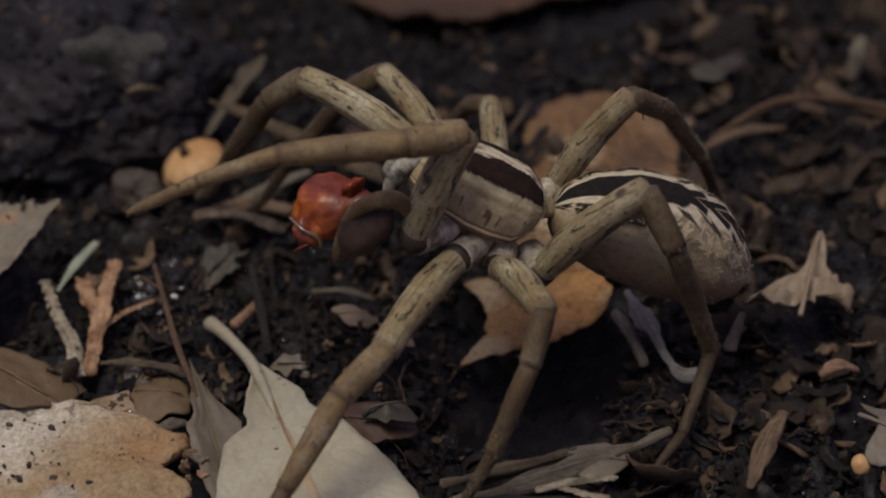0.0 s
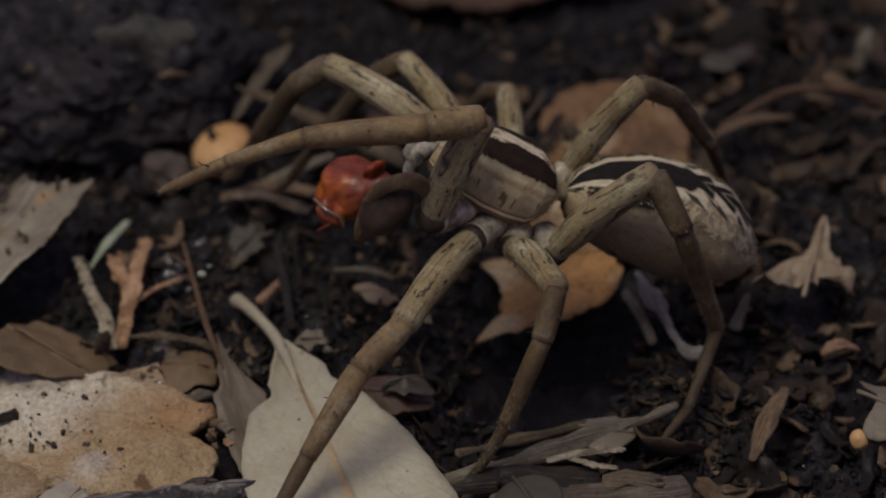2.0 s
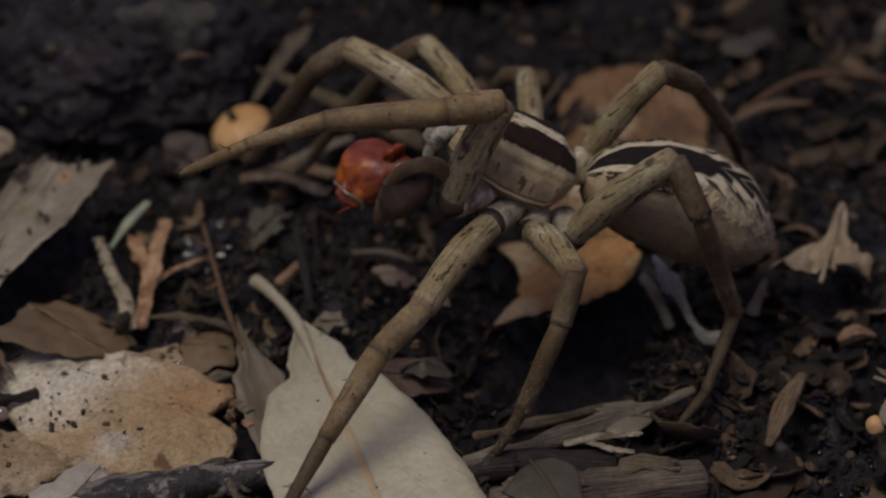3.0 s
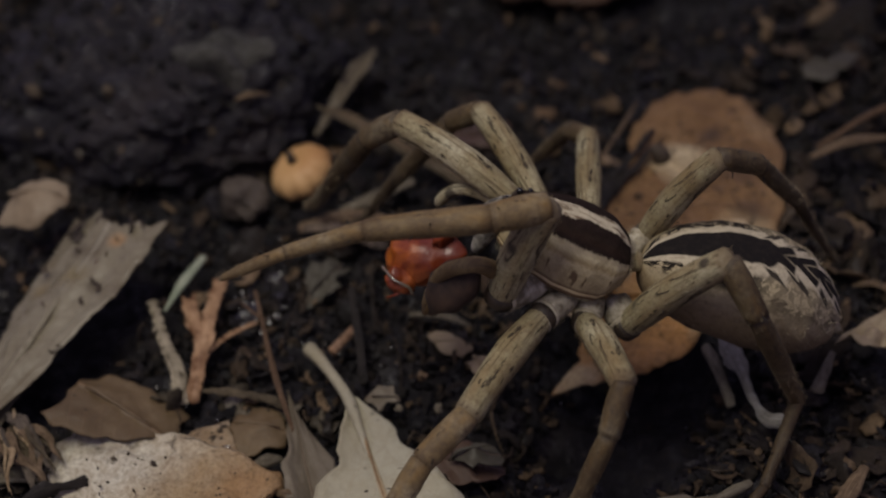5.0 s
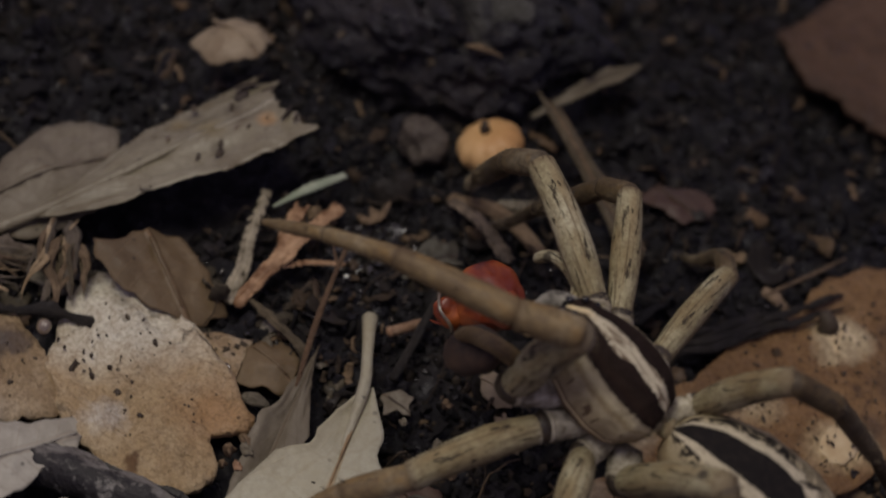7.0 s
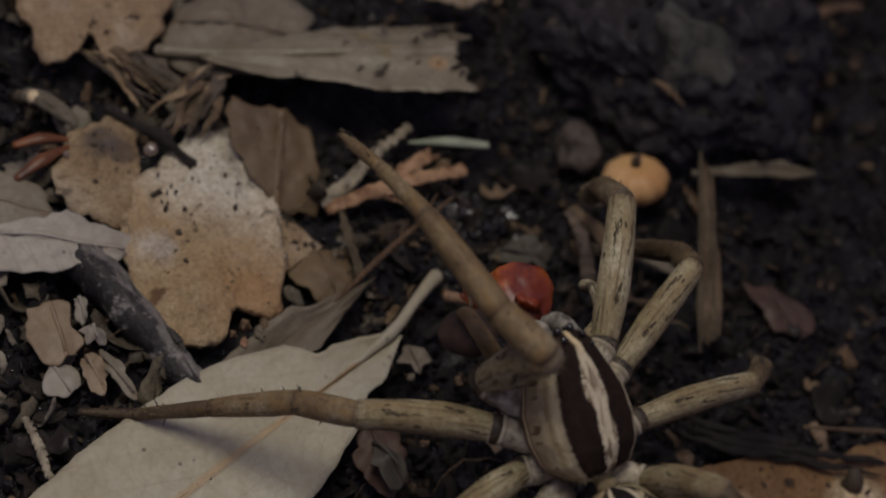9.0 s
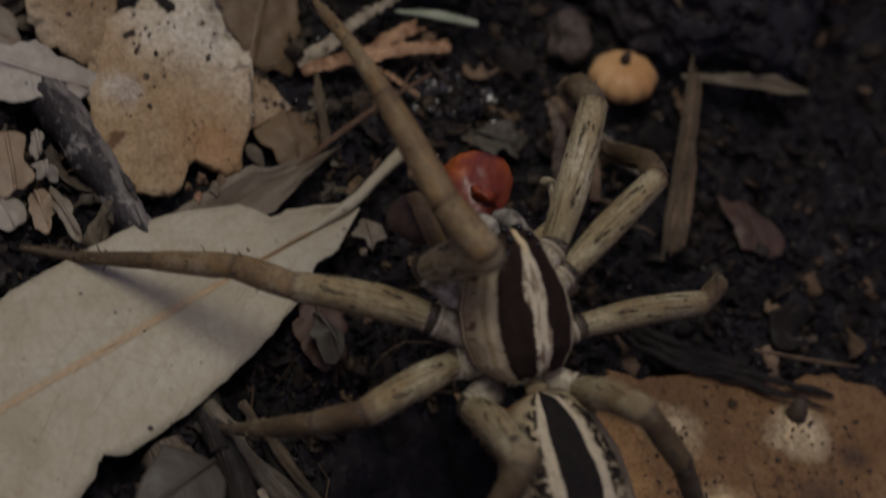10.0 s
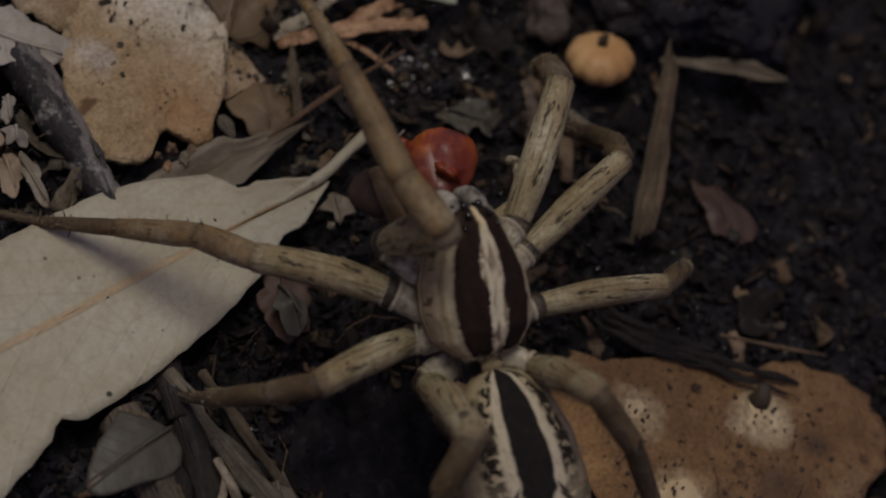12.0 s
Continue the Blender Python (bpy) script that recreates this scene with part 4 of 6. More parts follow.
def spider():
    root = new("wolf_spider")
    tagged(root, "buff wolf spider with dark brown stripes, holding red prey", "spider")
    x, y, z = carapace_frame()
    mid = (FRONT + REAR) / 2

    # u from the rear (0) to the face (1), v across from side to side and under
    def shell(u, v):
        lon = -0.49 + 0.96 * u
        half = float(np.interp(u, [0, 0.04, 0.15, 0.35, 0.55, 0.72, 0.85, 0.96, 1.0], [0.12, 0.22, 0.315, 0.358, 0.340, 0.275, 0.22, 0.19, 0.15]))
        high = float(np.interp(u, [0, 0.05, 0.2, 0.45, 0.7, 0.9, 1.0], [-0.12, -0.01, 0.085, 0.115, 0.115, 0.09, -0.02]))
        low = float(np.interp(u, [0, 0.2, 0.8, 1.0], [-0.18, -0.35, -0.35, -0.24]))
        a = math.pi * (2 * v - 1)
        s, c = math.sin(a * 0.5), math.cos(a)
        side = math.sin(a)
        if abs(2 * v - 1) <= 0.5:
            h = low * 0.86 + (high - low * 0.86) * max(0.0, c) ** 0.62
        else:
            h = low * 0.86 + (low - low * 0.86) * max(0.0, -c) ** 0.7
        return mid + x * lon + y * (side * half) + z * h

    bm = bmesh.new()
    loft(bm, shell, 40, 48)
    bmesh.ops.holes_fill(bm, edges=[e for e in bm.edges if e.is_boundary])
    part("carapace", bm, CARAPACE, root, "striped carapace with a pale midline")

    tail = vec((1.80, 0.44, 0.62))
    head = vec((0.45, 0.19, 1.29))
    ax = (tail - head).normalized()
    ay = vec((0, 0, 1)).cross(ax).normalized()
    az = ax.cross(ay)
    lean = radians(-10)
    ay, az = ay * math.cos(lean) - az * math.sin(lean), az * math.cos(lean) + ay * math.sin(lean)
    length = (tail - head).length

    def belly(u, v):
        half = 0.43 * float(np.interp(u, [0, 0.03, 0.12, 0.3, 0.55, 0.75, 0.88, 0.96, 1.0], [0.10, 0.42, 0.70, 0.92, 1.0, 0.90, 0.66, 0.42, 0.10]))
        a = math.pi * (2 * v - 1)
        lift = 0.10 * math.sin(math.pi * u)
        return head + ax * (length * u) + ay * (math.sin(a) * half) + az * (math.cos(a) * half * (0.92 if abs(2 * v - 1) < 0.5 else 1.0) + lift)

    bm = bmesh.new()
    loft(bm, belly, 40, 48)
    bmesh.ops.holes_fill(bm, edges=[e for e in bm.edges if e.is_boundary])
    part("abdomen", bm, ABDOMEN, root, "egg-shaped abdomen with a black band and chevrons")

    body_down(root, shell, mid, 5200, 0.022, 0.05, 21, lambda u, v: abs(2 * v - 1) > 0.53 or u < 0.04)
    body_down(root, belly, (head + tail) / 2, 1500, 0.016, 0.034, 22, lambda u, v: abs(2 * v - 1) > 0.10)

    bm = bmesh.new()
    tube(bm, [REAR - z * 0.14 + x * 0.05, (REAR + head) / 2 - z * 0.10, head], [0.08, 0.06, 0.08], 12)
    part("pedicel", bm, HAIR, root)
    for s in (-1, 1):
        bm = bmesh.new()
        p = tail + ay * (0.05 * s)
        tube(bm, [p - ax * 0.08, p + ax * 0.01, p + ax * 0.05 - az * 0.02], [0.05, 0.04, 0.02], 8)
        part("spinneret", bm, HAIR, root)

    bm = bmesh.new()
    bmesh.ops.create_icosphere(bm, subdivisions=3, radius=1.0)
    for v in bm.verts:
        d = v.co.copy()
        v.co = mid - z * 0.36 - x * 0.05 + x * (d.x * 0.42) + y * (d.y * 0.24) + z * (d.z * 0.20)
    part("sternum", bm, COXA, root, "grey woolly underside")

    # jaws, palps and eyes
    for s in (-1, 1):
        bm = bmesh.new()
        p = mid + x * 0.42 + y * (0.085 * s) - z * 0.05
        q = p + x * 0.12 - z * 0.36 + y * (0.02 * s)
        tube(bm, curve_pts([p, p.lerp(q, 0.4) + x * 0.06, q], 4), [0.04, 0.05, 0.058, 0.062, 0.065, 0.062, 0.056, 0.048, 0.03], 14, lump=0.35)
        part("chelicera", bm, FACE_HAIR, root, "grey-haired jaw")
    for s, pts in ((-1, [(-0.40, -0.22, 1.40), (-0.50, -0.40, 1.68), (-0.62, -0.46, 1.74), (-0.82, -0.42, 1.58), (-0.97, -0.33, 1.14)]), (1, [(-0.44, 0.22, 1.44), (-0.56, 0.42, 1.46), (-0.68, 0.57, 1.44), (-0.85, 0.63, 1.44), (-0.98, 0.66, 1.36), (-1.07, 0.67, 1.24)])):
        bm = bmesh.new()
        path = curve_pts(pts, 4)
        tube(bm, path, [float(np.interp(k / (len(path) - 1), [0, 0.3, 0.7, 0.95, 1], ([0.065, 0.058, 0.054, 0.046, 0.025] if s < 0 else [0.046, 0.044, 0.046, 0.040, 0.020]))) for k in range(len(path))], 12)
        palp = part("pedipalp", bm, HAIR_BROWN if s < 0 else HAIR, root)
        if s < 0:
            bm = bmesh.new()
            tube(bm, curve_pts([(-0.58, -0.40, 1.60), (-0.76, -0.38, 1.44), (-0.93, -0.32, 1.14)], 4), [0.06, 0.13, 0.17, 0.19, 0.19, 0.175, 0.14, 0.09, 0.04], 12, lump=0.3, flat=0.75)
            part("palp_tip", bm, PALP_DARK, palp, "dark hairy palp tip")
    for u, side, h, r in ((0.425, 0.072, 0.058, 0.024), (0.345, 0.112, 0.060, 0.020), (0.480, 0.05, -0.03, 0.030), (0.485, 0.11, -0.07, 0.016), (0.485, 0.045, -0.085, 0.016)):
        for s in (-1, 1):
            bm = bmesh.new()
            bmesh.ops.create_uvsphere(bm, u_segments=12, v_segments=8, radius=r)
            bmesh.ops.translate(bm, verts=bm.verts, vec=mid + x * u + y * (side * s) + z * h)
            part("eye", bm, EYE, root)
    for key in LEGS:
        spider_leg(key, root)
    return root


SPIDER = spider()


def prey():
    c = vec((-1.06, 0.17, 1.23))
    root = new("prey_insect")
    tagged(root, "glossy orange-red insect prey held in the spider's jaws", "insect")
    along = vec((0.62, -0.12, 0.20)).normalized()
    over = along.cross(vec((0, 1, 0))).normalized()
    wide = over.cross(along)
    bm = bmesh.new()
    bmesh.ops.create_icosphere(bm, subdivisions=5, radius=1.0)
    for v in bm.verts:
        d = v.co.normalized()
        ring = 1 + 0.018 * math.cos(13 * d.x) + 0.20 * noise.noise(d * 1.2 + vec((2.2, 0, 0))) + 0.035 * noise.noise(d * 3.5)
        v.co = c + (along * (d.x * 0.30) + wide * (d.y * 0.235 * (1 - 0.25 * d.x)) + over * (d.z * 0.20 * (1 - 0.3 * d.x))) * ring
    part("body", bm, PREY, root, "wet orange-red abdomen")
    bm = bmesh.new()
    rough_ball(bm, c + vec((-0.13, -0.22, -0.08)), 0.105, (1.15, 0.85, 0.8), 5.1, 4, 0.25)
    part("head", bm, PREY, root, "small orange head")
    bm = bmesh.new()
    tube(bm, curve_pts([c + vec((-0.06, -0.24, -0.12)), c + vec((-0.16, -0.30, -0.14)), c + vec((-0.24, -0.26, -0.22))], 4), [0.014, 0.014, 0.013, 0.012, 0.011, 0.010, 0.009, 0.008, 0.006], 8, lump=0.3)
    part("leg", bm, PREY_DARK, root)
    # thin glossy tube that gives a shape to the white glint here
    bm = bmesh.new()
    tube(bm, curve_pts([c + vec((-0.26, -0.20, 0.02)), c + vec((-0.16, -0.30, 0.0)), c + vec((-0.06, -0.30, -0.06)), c + vec((-0.04, -0.28, -0.16))], 4), [0.012] * 13, 8, lump=0.4)
    part("glint_thread", bm, WET, root, "clear wet thread shaped as a white glint")
    bm = bmesh.new()
    rough_ball(bm, c + along * 0.19 + over * 0.10, 0.10, (1.3, 0.9, 0.5), 7.7, 3, 0.5)
    part("thorax", bm, PREY_DARK, root, "dark red crushed thorax")
    return root


PREY_OB = prey()


# ---- large leaves and flakes ----
def stalk(bm, pts, widths, lump=0.1, seg=10):
    path = curve_pts(pts, 4)
    return tube(bm, path, [float(np.interp(k / (len(path) - 1), np.linspace(0, 1, len(widths)), widths)) for k in range(len(path))], seg, lump=lump)


def pale_leaf():
    root = new("leaf")
    tagged(root, "large pale grey-buff dead leaf with a stalk", "leaf", "fallen leaves")
    bm = leaf_mesh((-1.60, -0.20, 0.07), (0.50, -4.6, 0.08), 1.0, lambda u: float(np.interp(u * 4.87, [0, 0.2, 0.42, 0.77, 1.1, 1.5, 2.0, 2.5, 3.0, 4.0, 4.87], [0.03, 0.11, 0.23, 0.44, 0.57, 0.65, 0.67, 0.645, 0.60, 0.4, 0.02])), other=lambda u: float(np.interp(u * 4.87, [0, 0.2, 0.3, 0.46, 0.86, 1.35, 1.72, 2.32, 2.56, 2.68, 2.98, 3.3, 4.2, 4.87], [0.03, 0.13, 0.19, 0.26, 0.40, 0.55, 0.62, 0.70, 0.71, 0.67, 0.79, 0.90, 0.6, 0.02])), curl=0.04, sag=0.03, wave=0.03, jag=0.012, seed=1.0, nu=70, bites=((0.125, -1, 0.30, 0.02), (0.10, -1, 0.15, 0.04), (0.545, 1, 0.10, 0.02), (0.115, 1, 0.25, 0.03)))
    part("blade", bm, LEAF_PALE, root)
    part("stalk", stalk(bmesh.new(), [(-2.03, 0.27, 0.05), (-1.93, 0.14, 0.10), (-1.78, -0.04, 0.12), (-1.60, -0.27, 0.10), (-1.36, -0.74, 0.06)], [0.062, 0.05, 0.042, 0.048, 0.018]), LEAF_PALE, root)
    part("midrib", stalk(bmesh.new(), [(-1.50, -0.43, 0.085), (-1.10, -1.26, 0.075), (-0.6, -2.30, 0.075), (0.1, -3.76, 0.07)], [0.011, 0.009, 0.007, 0.004], seg=6, lump=0.9), MIDRIB, root)
    rng = random.Random(11)
    for n, (x, y) in enumerate(((-1.30, -1.08), (-0.64, -1.43), (-0.75, -1.91), (-0.1, -1.95))):
        bm = bmesh.new()
        rough_ball(bm, (x, y, 0.085), 0.016 + 0.006 * rng.random(), (1.2, 0.8, 0.6), n * 3.3, 1)
        part("speck", bm, STEM_DARK, root)


pale_leaf()


def under_leaf():
    root = new("leaf")
    tagged(root, "grey-brown dead leaf with a long thin stalk", "leaf", "fallen leaves")
    bm = leaf_mesh((-2.08, -0.22, 0.10), (-1.12, -2.35, -0.06), 0.20, lambda u: max(0.03, min(1.0, (u / 0.32) ** 1.3) * (1 - 0.5 * u * u)), curl=0.05, wave=0.05, jag=0.06, seed=5.0, roll=-6, bites=((0.24, -1, 0.30, 0.05),))
    part("blade", bm, LEAF_SHADE, root)
    part("stalk", stalk(bmesh.new(), [(-2.46, 0.47, 0.42), (-2.30, 0.10, 0.33), (-2.15, -0.22, 0.20), (-1.95, -0.58, 0.07)], [0.016, 0.02, 0.024, 0.016]), TWIG_BROWN, root)
    part("shoot", stalk(bmesh.new(), [(-2.36, 0.24, 0.37), (-2.46, 0.30, 0.38), (-2.56, 0.40, 0.36)], [0.012, 0.012, 0.006]), TWIG_BROWN, root)


under_leaf()


def holed_leaf():
    root = new("leaf")
    tagged(root, "dull buff leaf with a torn end, holes and wet specks", "leaf", "fallen leaves")
    bm = leaf_mesh((-4.24, -0.95, 0.22), (-3.70, 1.03, 0.56), 0.46, lambda u: min(1.0, 0.12 + 0.88 * (u / 0.62) ** 0.85), curl=-0.05, wave=0.05, jag=0.03, seed=9.0, roll=-17, nu=60, nv=24, end=0.06)
    part("blade", bm, LEAF_HOLED, root)
    part("midrib", stalk(bmesh.new(), [(-4.34, -1.25, 0.2), (-4.20, -0.80, 0.250), (-3.99, -0.05, 0.385), (-3.86, 0.45, 0.47)], [0.05, 0.045, 0.03, 0.01], seg=8), LEAF_HOLED, root)
    for n, (x, y, z, r) in enumerate(((-4.04, 0.17, 0.385, 0.035), (-3.72, 0.54, 0.515, 0.022), (-3.65, 0.60, 0.545, 0.028), (-3.43, 0.86, 0.65, 0.026))):
        bm = bmesh.new()
        rough_ball(bm, (x, y, z), r, (1.5, 0.9, 0.25), n * 2.1 + 0.4, 2, 0.5)
        part("wet_speck", bm, WET, root)
    for n, (x, y, z, r) in enumerate(((-4.04, 0.97, 0.45, 0.075), (-3.97, 0.85, 0.46, 0.05), (-3.84, 1.0, 0.52, 0.04), (-4.02, 1.10, 0.47, 0.035), (-3.53, 0.88, 0.62, 0.055), (-3.62, 0.27, 0.52, 0.035), (-3.70, 0.36, 0.50, 0.025), (-3.73, 0.16, 0.47, 0.03), (-3.61, 0.75, 0.572, 0.022), (-3.93, 0.71, 0.46, 0.035), (-4.17, 0.55, 0.37, 0.03), (-4.06, -0.10, 0.34, 0.018), (-3.80, -0.33, 0.41, 0.03), (-3.76, -0.27, 0.415, 0.026))):
        bm = bmesh.new()
        rough_ball(bm, (x, y, z), r, (1.3, 0.8, 0.18), n * 4.1 + 1.4, 2, 0.6)
        part("rot_spot", bm, STEM_DARK, root)


holed_leaf()


def flake(name, outline, z, thick, mat, label, category, group="", **kw):
    bm = slab(outline, z, thick, **kw)
    if name != "leaf":
        root = new(name)
        tagged(root, label, category, group)
        rng = random.Random(int(kw.get("seed", 1)))
        c = vec((sum(p[0] for p in outline) / len(outline), sum(p[1] for p in outline) / len(outline), 0))
        spots = []
        for _ in range(14):
            p = c.lerp(vec((*rng.choice(outline), 0)), rng.uniform(0.1, 0.8))
            near = min(bm.verts, key=lambda v: (v.co.x - p.x) ** 2 + (v.co.y - p.y) ** 2 - 0.2 * v.co.z)
            spots.append(near.co.copy())
        part("plate", bm, mat, root)
        for p in spots:
            dot = bmesh.new()
            rough_ball(dot, p, rng.choice((0.012, 0.018, 0.03)), (1.2, 0.9, 0.4), rng.uniform(0, 60), 1, 0.6)
            part("pit", dot, STEM_DARK, root)
        return root
    # the rib runs across the blade on its upper face
    a = radians(kw.get("rib", 0.0))
    c = vec((sum(p[0] for p in outline) / len(outline), sum(p[1] for p in outline) / len(outline), 0))
    d = vec((math.cos(a), math.sin(a), 0))
    reach = 0.72 * max(abs((vec((*p, 0)) - c).dot(d)) for p in outline)
    bm.verts.ensure_lookup_table()
    pts = []
    for k in range(7):
        q = c + d * reach * (k / 3 - 1)
        near = min(bm.verts, key=lambda v: (v.co.x - q.x) ** 2 + (v.co.y - q.y) ** 2 - 0.2 * v.co.z)
        pts.append(vec((q.x, q.y, near.co.z)))
    root = new(name)
    tagged(root, label, category, group)
    part("blade", bm, mat, root)
    r = 0.012 + 0.012 * reach
    part("midrib", tube(bmesh.new(), pts, [r * (1.2 - 0.12 * k) for k in range(7)], 6, lump=0.2), mat, root)
    return root


def pitted_flake():
    root = new("bark_flake")
    tagged(root, "pale pinkish flake with dark pits and a brown end", "bark flake", "flakes")
    part("plate", slab([(-3.72, -0.86), (-3.2, -0.70), (-2.5, -0.80), (-1.97, -1.0), (-1.93, -1.16), (-2.03, -1.33), (-1.80, -1.50), (-1.93, -1.84), (-2.52, -2.0), (-3.2, -1.75), (-3.6, -1.2)], -0.02, 0.10, dome=0.13, jag=0.05, rough=0.08, seed=8.0, steps=7, rings=16), FLAKE_PALE, root)
    rng = random.Random(3)
    for _ in range(110):
        x, y = rng.uniform(-3.5, -2.1), rng.uniform(-1.75, -0.95)
        r = rng.choice((0.006, 0.008, 0.008, 0.010, 0.012, 0.015, 0.018, 0.03))
        q = min(1.0, math.hypot(x + 2.75, y + 1.35) / 1.05)
        bm = bmesh.new()
        rough_ball(bm, (x, y, 0.03 + 0.13 * (1 - q * q)), r, (1.2, 0.9, 0.5), rng.uniform(0, 60), 1, 0.6)
        part("pit", bm, STEM_DARK, root)
    bm = bmesh.new()
    rough_ball(bm, (-2.39, -0.84, 0.09), 0.05, (1.4, 0.7, 0.35), 3.1, 2, 0.5)
    part("wet_speck", bm, WET, root)
    bm = bmesh.new()
    rough_ball(bm, (-3.07, -1.62, 0.09), 0.06, (1.4, 1.0, 0.35), 2.6, 2, 0.6)
    part("pit", bm, STEM_DARK, root, "large dark hole")
    bm = bmesh.new()
    rough_ball(bm, (-2.38, -1.10, 0.12), 0.035, (1.2, 1.0, 0.5), 6.3, 2, 0.4)
    part("pit", bm, STEM_DARK, root)


pitted_flake()
flake("leaf", [(-3.72, -0.86), (-3.46, -0.33), (-3.15, -0.30), (-2.80, -0.42), (-2.92, -0.74), (-3.4, -0.98)], 0.13, 0.014, LEAF_BROWN, "curled dark brown dead leaf against the pale flake", "leaf", "fallen leaves", dome=0.05, jag=0.05, rough=0.05, rib=-18, seed=3.0, tilt=(-0.40, -0.12), cup=-0.02)
flake("bark_flake", [(-3.85, -1.99), (-3.84, -1.73), (-3.58, -1.60), (-3.14, -1.74), (-2.86, -1.9), (-3.05, -2.2), (-3.37, -2.3)], 0.05, 0.05, FLAKE_TAN, "dull brown flake with a grey stain beside the pale flake", "bark flake", "flakes", dome=0.06, jag=0.08, rough=0.06, seed=31.0)
flake("bark_flake", [(-5.4, -2.1), (-4.48, -2.15), (-4.38, -1.89), (-4.58, -1.71), (-4.28, -1.61), (-4.60, -1.11), (-5.3, -0.9)], 0.10, 0.06, FLAKE_PINK, "orange-brown curved flake with a broken edge", "bark flake", "flakes", dome=0.10, jag=0.07, rough=0.06, seed=37.0)
flake("leaf", [(-3.0, -2.95), (-3.02, -2.3), (-2.88, -2.13), (-2.70, -1.86), (-2.58, -1.97), (-2.56, -2.52), (-2.70, -3.0)], 0.10, 0.02, LEAF_WHITE, "torn pale grey leaf with a raised rib", "leaf", "fallen leaves", dome=0.08, jag=0.06, rough=0.05, rib=70, seed=41.0)
flake("leaf", [(-3.6, -2.85), (-3.36, -2.42), (-3.0, -2.42), (-2.95, -2.78), (-3.3, -3.0)], 0.06, 0.02, LEAF_GREY, "grey-brown flat piece of dead leaf", "leaf", "fallen leaves", dome=0.03, jag=0.04, rough=0.03, rib=60, seed=43.0)
flake("leaf", [(0.10, -1.96), (0.22, -1.70), (0.40, -1.60), (0.57, -1.72), (0.66, -2.20), (0.40, -2.18)], 0.17, 0.02, LEAF_DULL, "small olive-grey oval leaf with a dark rim", "leaf", "fallen leaves", dome=0.06, jag=0.02, rough=0.02, rib=-60, seed=47.0)
flake("leaf", [(-2.45, -0.58), (-2.25, -0.80), (-2.0, -0.62), (-2.1, -0.38), (-2.36, -0.35)], 0.00, 0.02, LEAF_BROWN, "small brown leaf piece beside the flake", "leaf", "fallen leaves", dome=0.06, jag=0.05, rough=0.04, seed=53.0)
flake("leaf", [(-0.95, -0.55), (-0.70, -0.48), (-0.42, -0.62), (-0.52, -0.85), (-0.85, -0.80)], -0.02, 0.02, LEAF_DARK, "dark reddish-brown rotten leaf piece", "leaf", "fallen leaves", dome=0.05, jag=0.08, rough=0.06, seed=57.0)
flake("leaf", [(-1.5, 2.75), (-1.35, 3.05), (-1.05, 3.2), (-0.95, 2.95), (-1.2, 2.75)], 0.0, 0.02, LEAF_DARK, "dull brown rotten leaf piece on soil", "leaf", "fallen leaves", dome=0.06, jag=0.05, rough=0.05, seed=59.0)


def rusty_flake():
    root = new("bark_flake")
    tagged(root, "rusty brown flake with pale round scars and black flecks", "bark flake", "flakes")
    plate = slab([(-0.16, 1.35), (-0.10, 1.6), (-0.10, 2.15), (0.08, 2.6), (0.08, 3.3), (0.55, 3.78), (1.1, 3.50), (1.34, 2.8), (1.30, 1.75), (1.0, 1.28), (0.5, 1.16), (0.05, 1.20)], 0.0, 0.05, dome=0.03, jag=0.11, rough=0.05, seed=12.0, rings=20, steps=6)
    tops = [v.co.copy() for v in plate.verts if v.normal.z >= 0]
    part("plate", plate, FLAKE_RUST, root)
    top_z = lambda x, y: max(q.z for q in sorted(tops, key=lambda q: (q.x - x) ** 2 + (q.y - y) ** 2)[:3])
    for n, (x, y, r) in enumerate(((0.46, 2.74, 0.17), (0.36, 1.76, 0.11), (1.02, 1.92, 0.15))):
        ring = [(x + r * (1 + 0.12 * math.sin(3 * a + n)) * math.cos(a), y + r * 1.1 * math.sin(a)) for a in (math.pi * k / 4 for k in range(8))]
        scar = part("scar", slab(ring, 0.040, 0.02, dome=0.022, jag=0.06, rough=0.03, seed=60.0 + n, steps=4, rings=5), SCAR, root, "round pale yellowish scar")
        if n == 0:
            bm = bmesh.new()
            tube(bm, [(x - 0.10, y + 0.01, 0.05), (x - 0.12, y + 0.02, 0.12), (x - 0.18, y + 0.02, 0.17)], [0.085, 0.07, 0.045], 10, lump=0.3)
            part("plug", bm, STEM_DARK, scar, "dark woody plug")
        rng = random.Random(n)
        for _ in range(5):
            bm = bmesh.new()
            a, d = rng.uniform(0, 6.3), r * rng.uniform(0.2, 0.8)
            rough_ball(bm, (x + d * math.cos(a), y + d * math.sin(a), 0.082), 0.018, (1.4, 0.8, 0.4), rng.uniform(0, 50), 1, 0.6)
            part("fleck", bm, STEM_DARK, scar)
    rng = random.Random(77)
    for _ in range(170):
        x, y = rng.uniform(0.05, 1.2), rng.uniform(1.5, 3.4)
        bm = bmesh.new()
        rough_ball(bm, (x, y, top_z(x, y) + 0.001), rng.choice((0.007, 0.009, 0.012, 0.016, 0.022)), (1.5, 0.8, 0.4), rng.uniform(0, 60), 1, 0.6)
        part("fleck", bm, STEM_DARK, root)


rusty_flake()


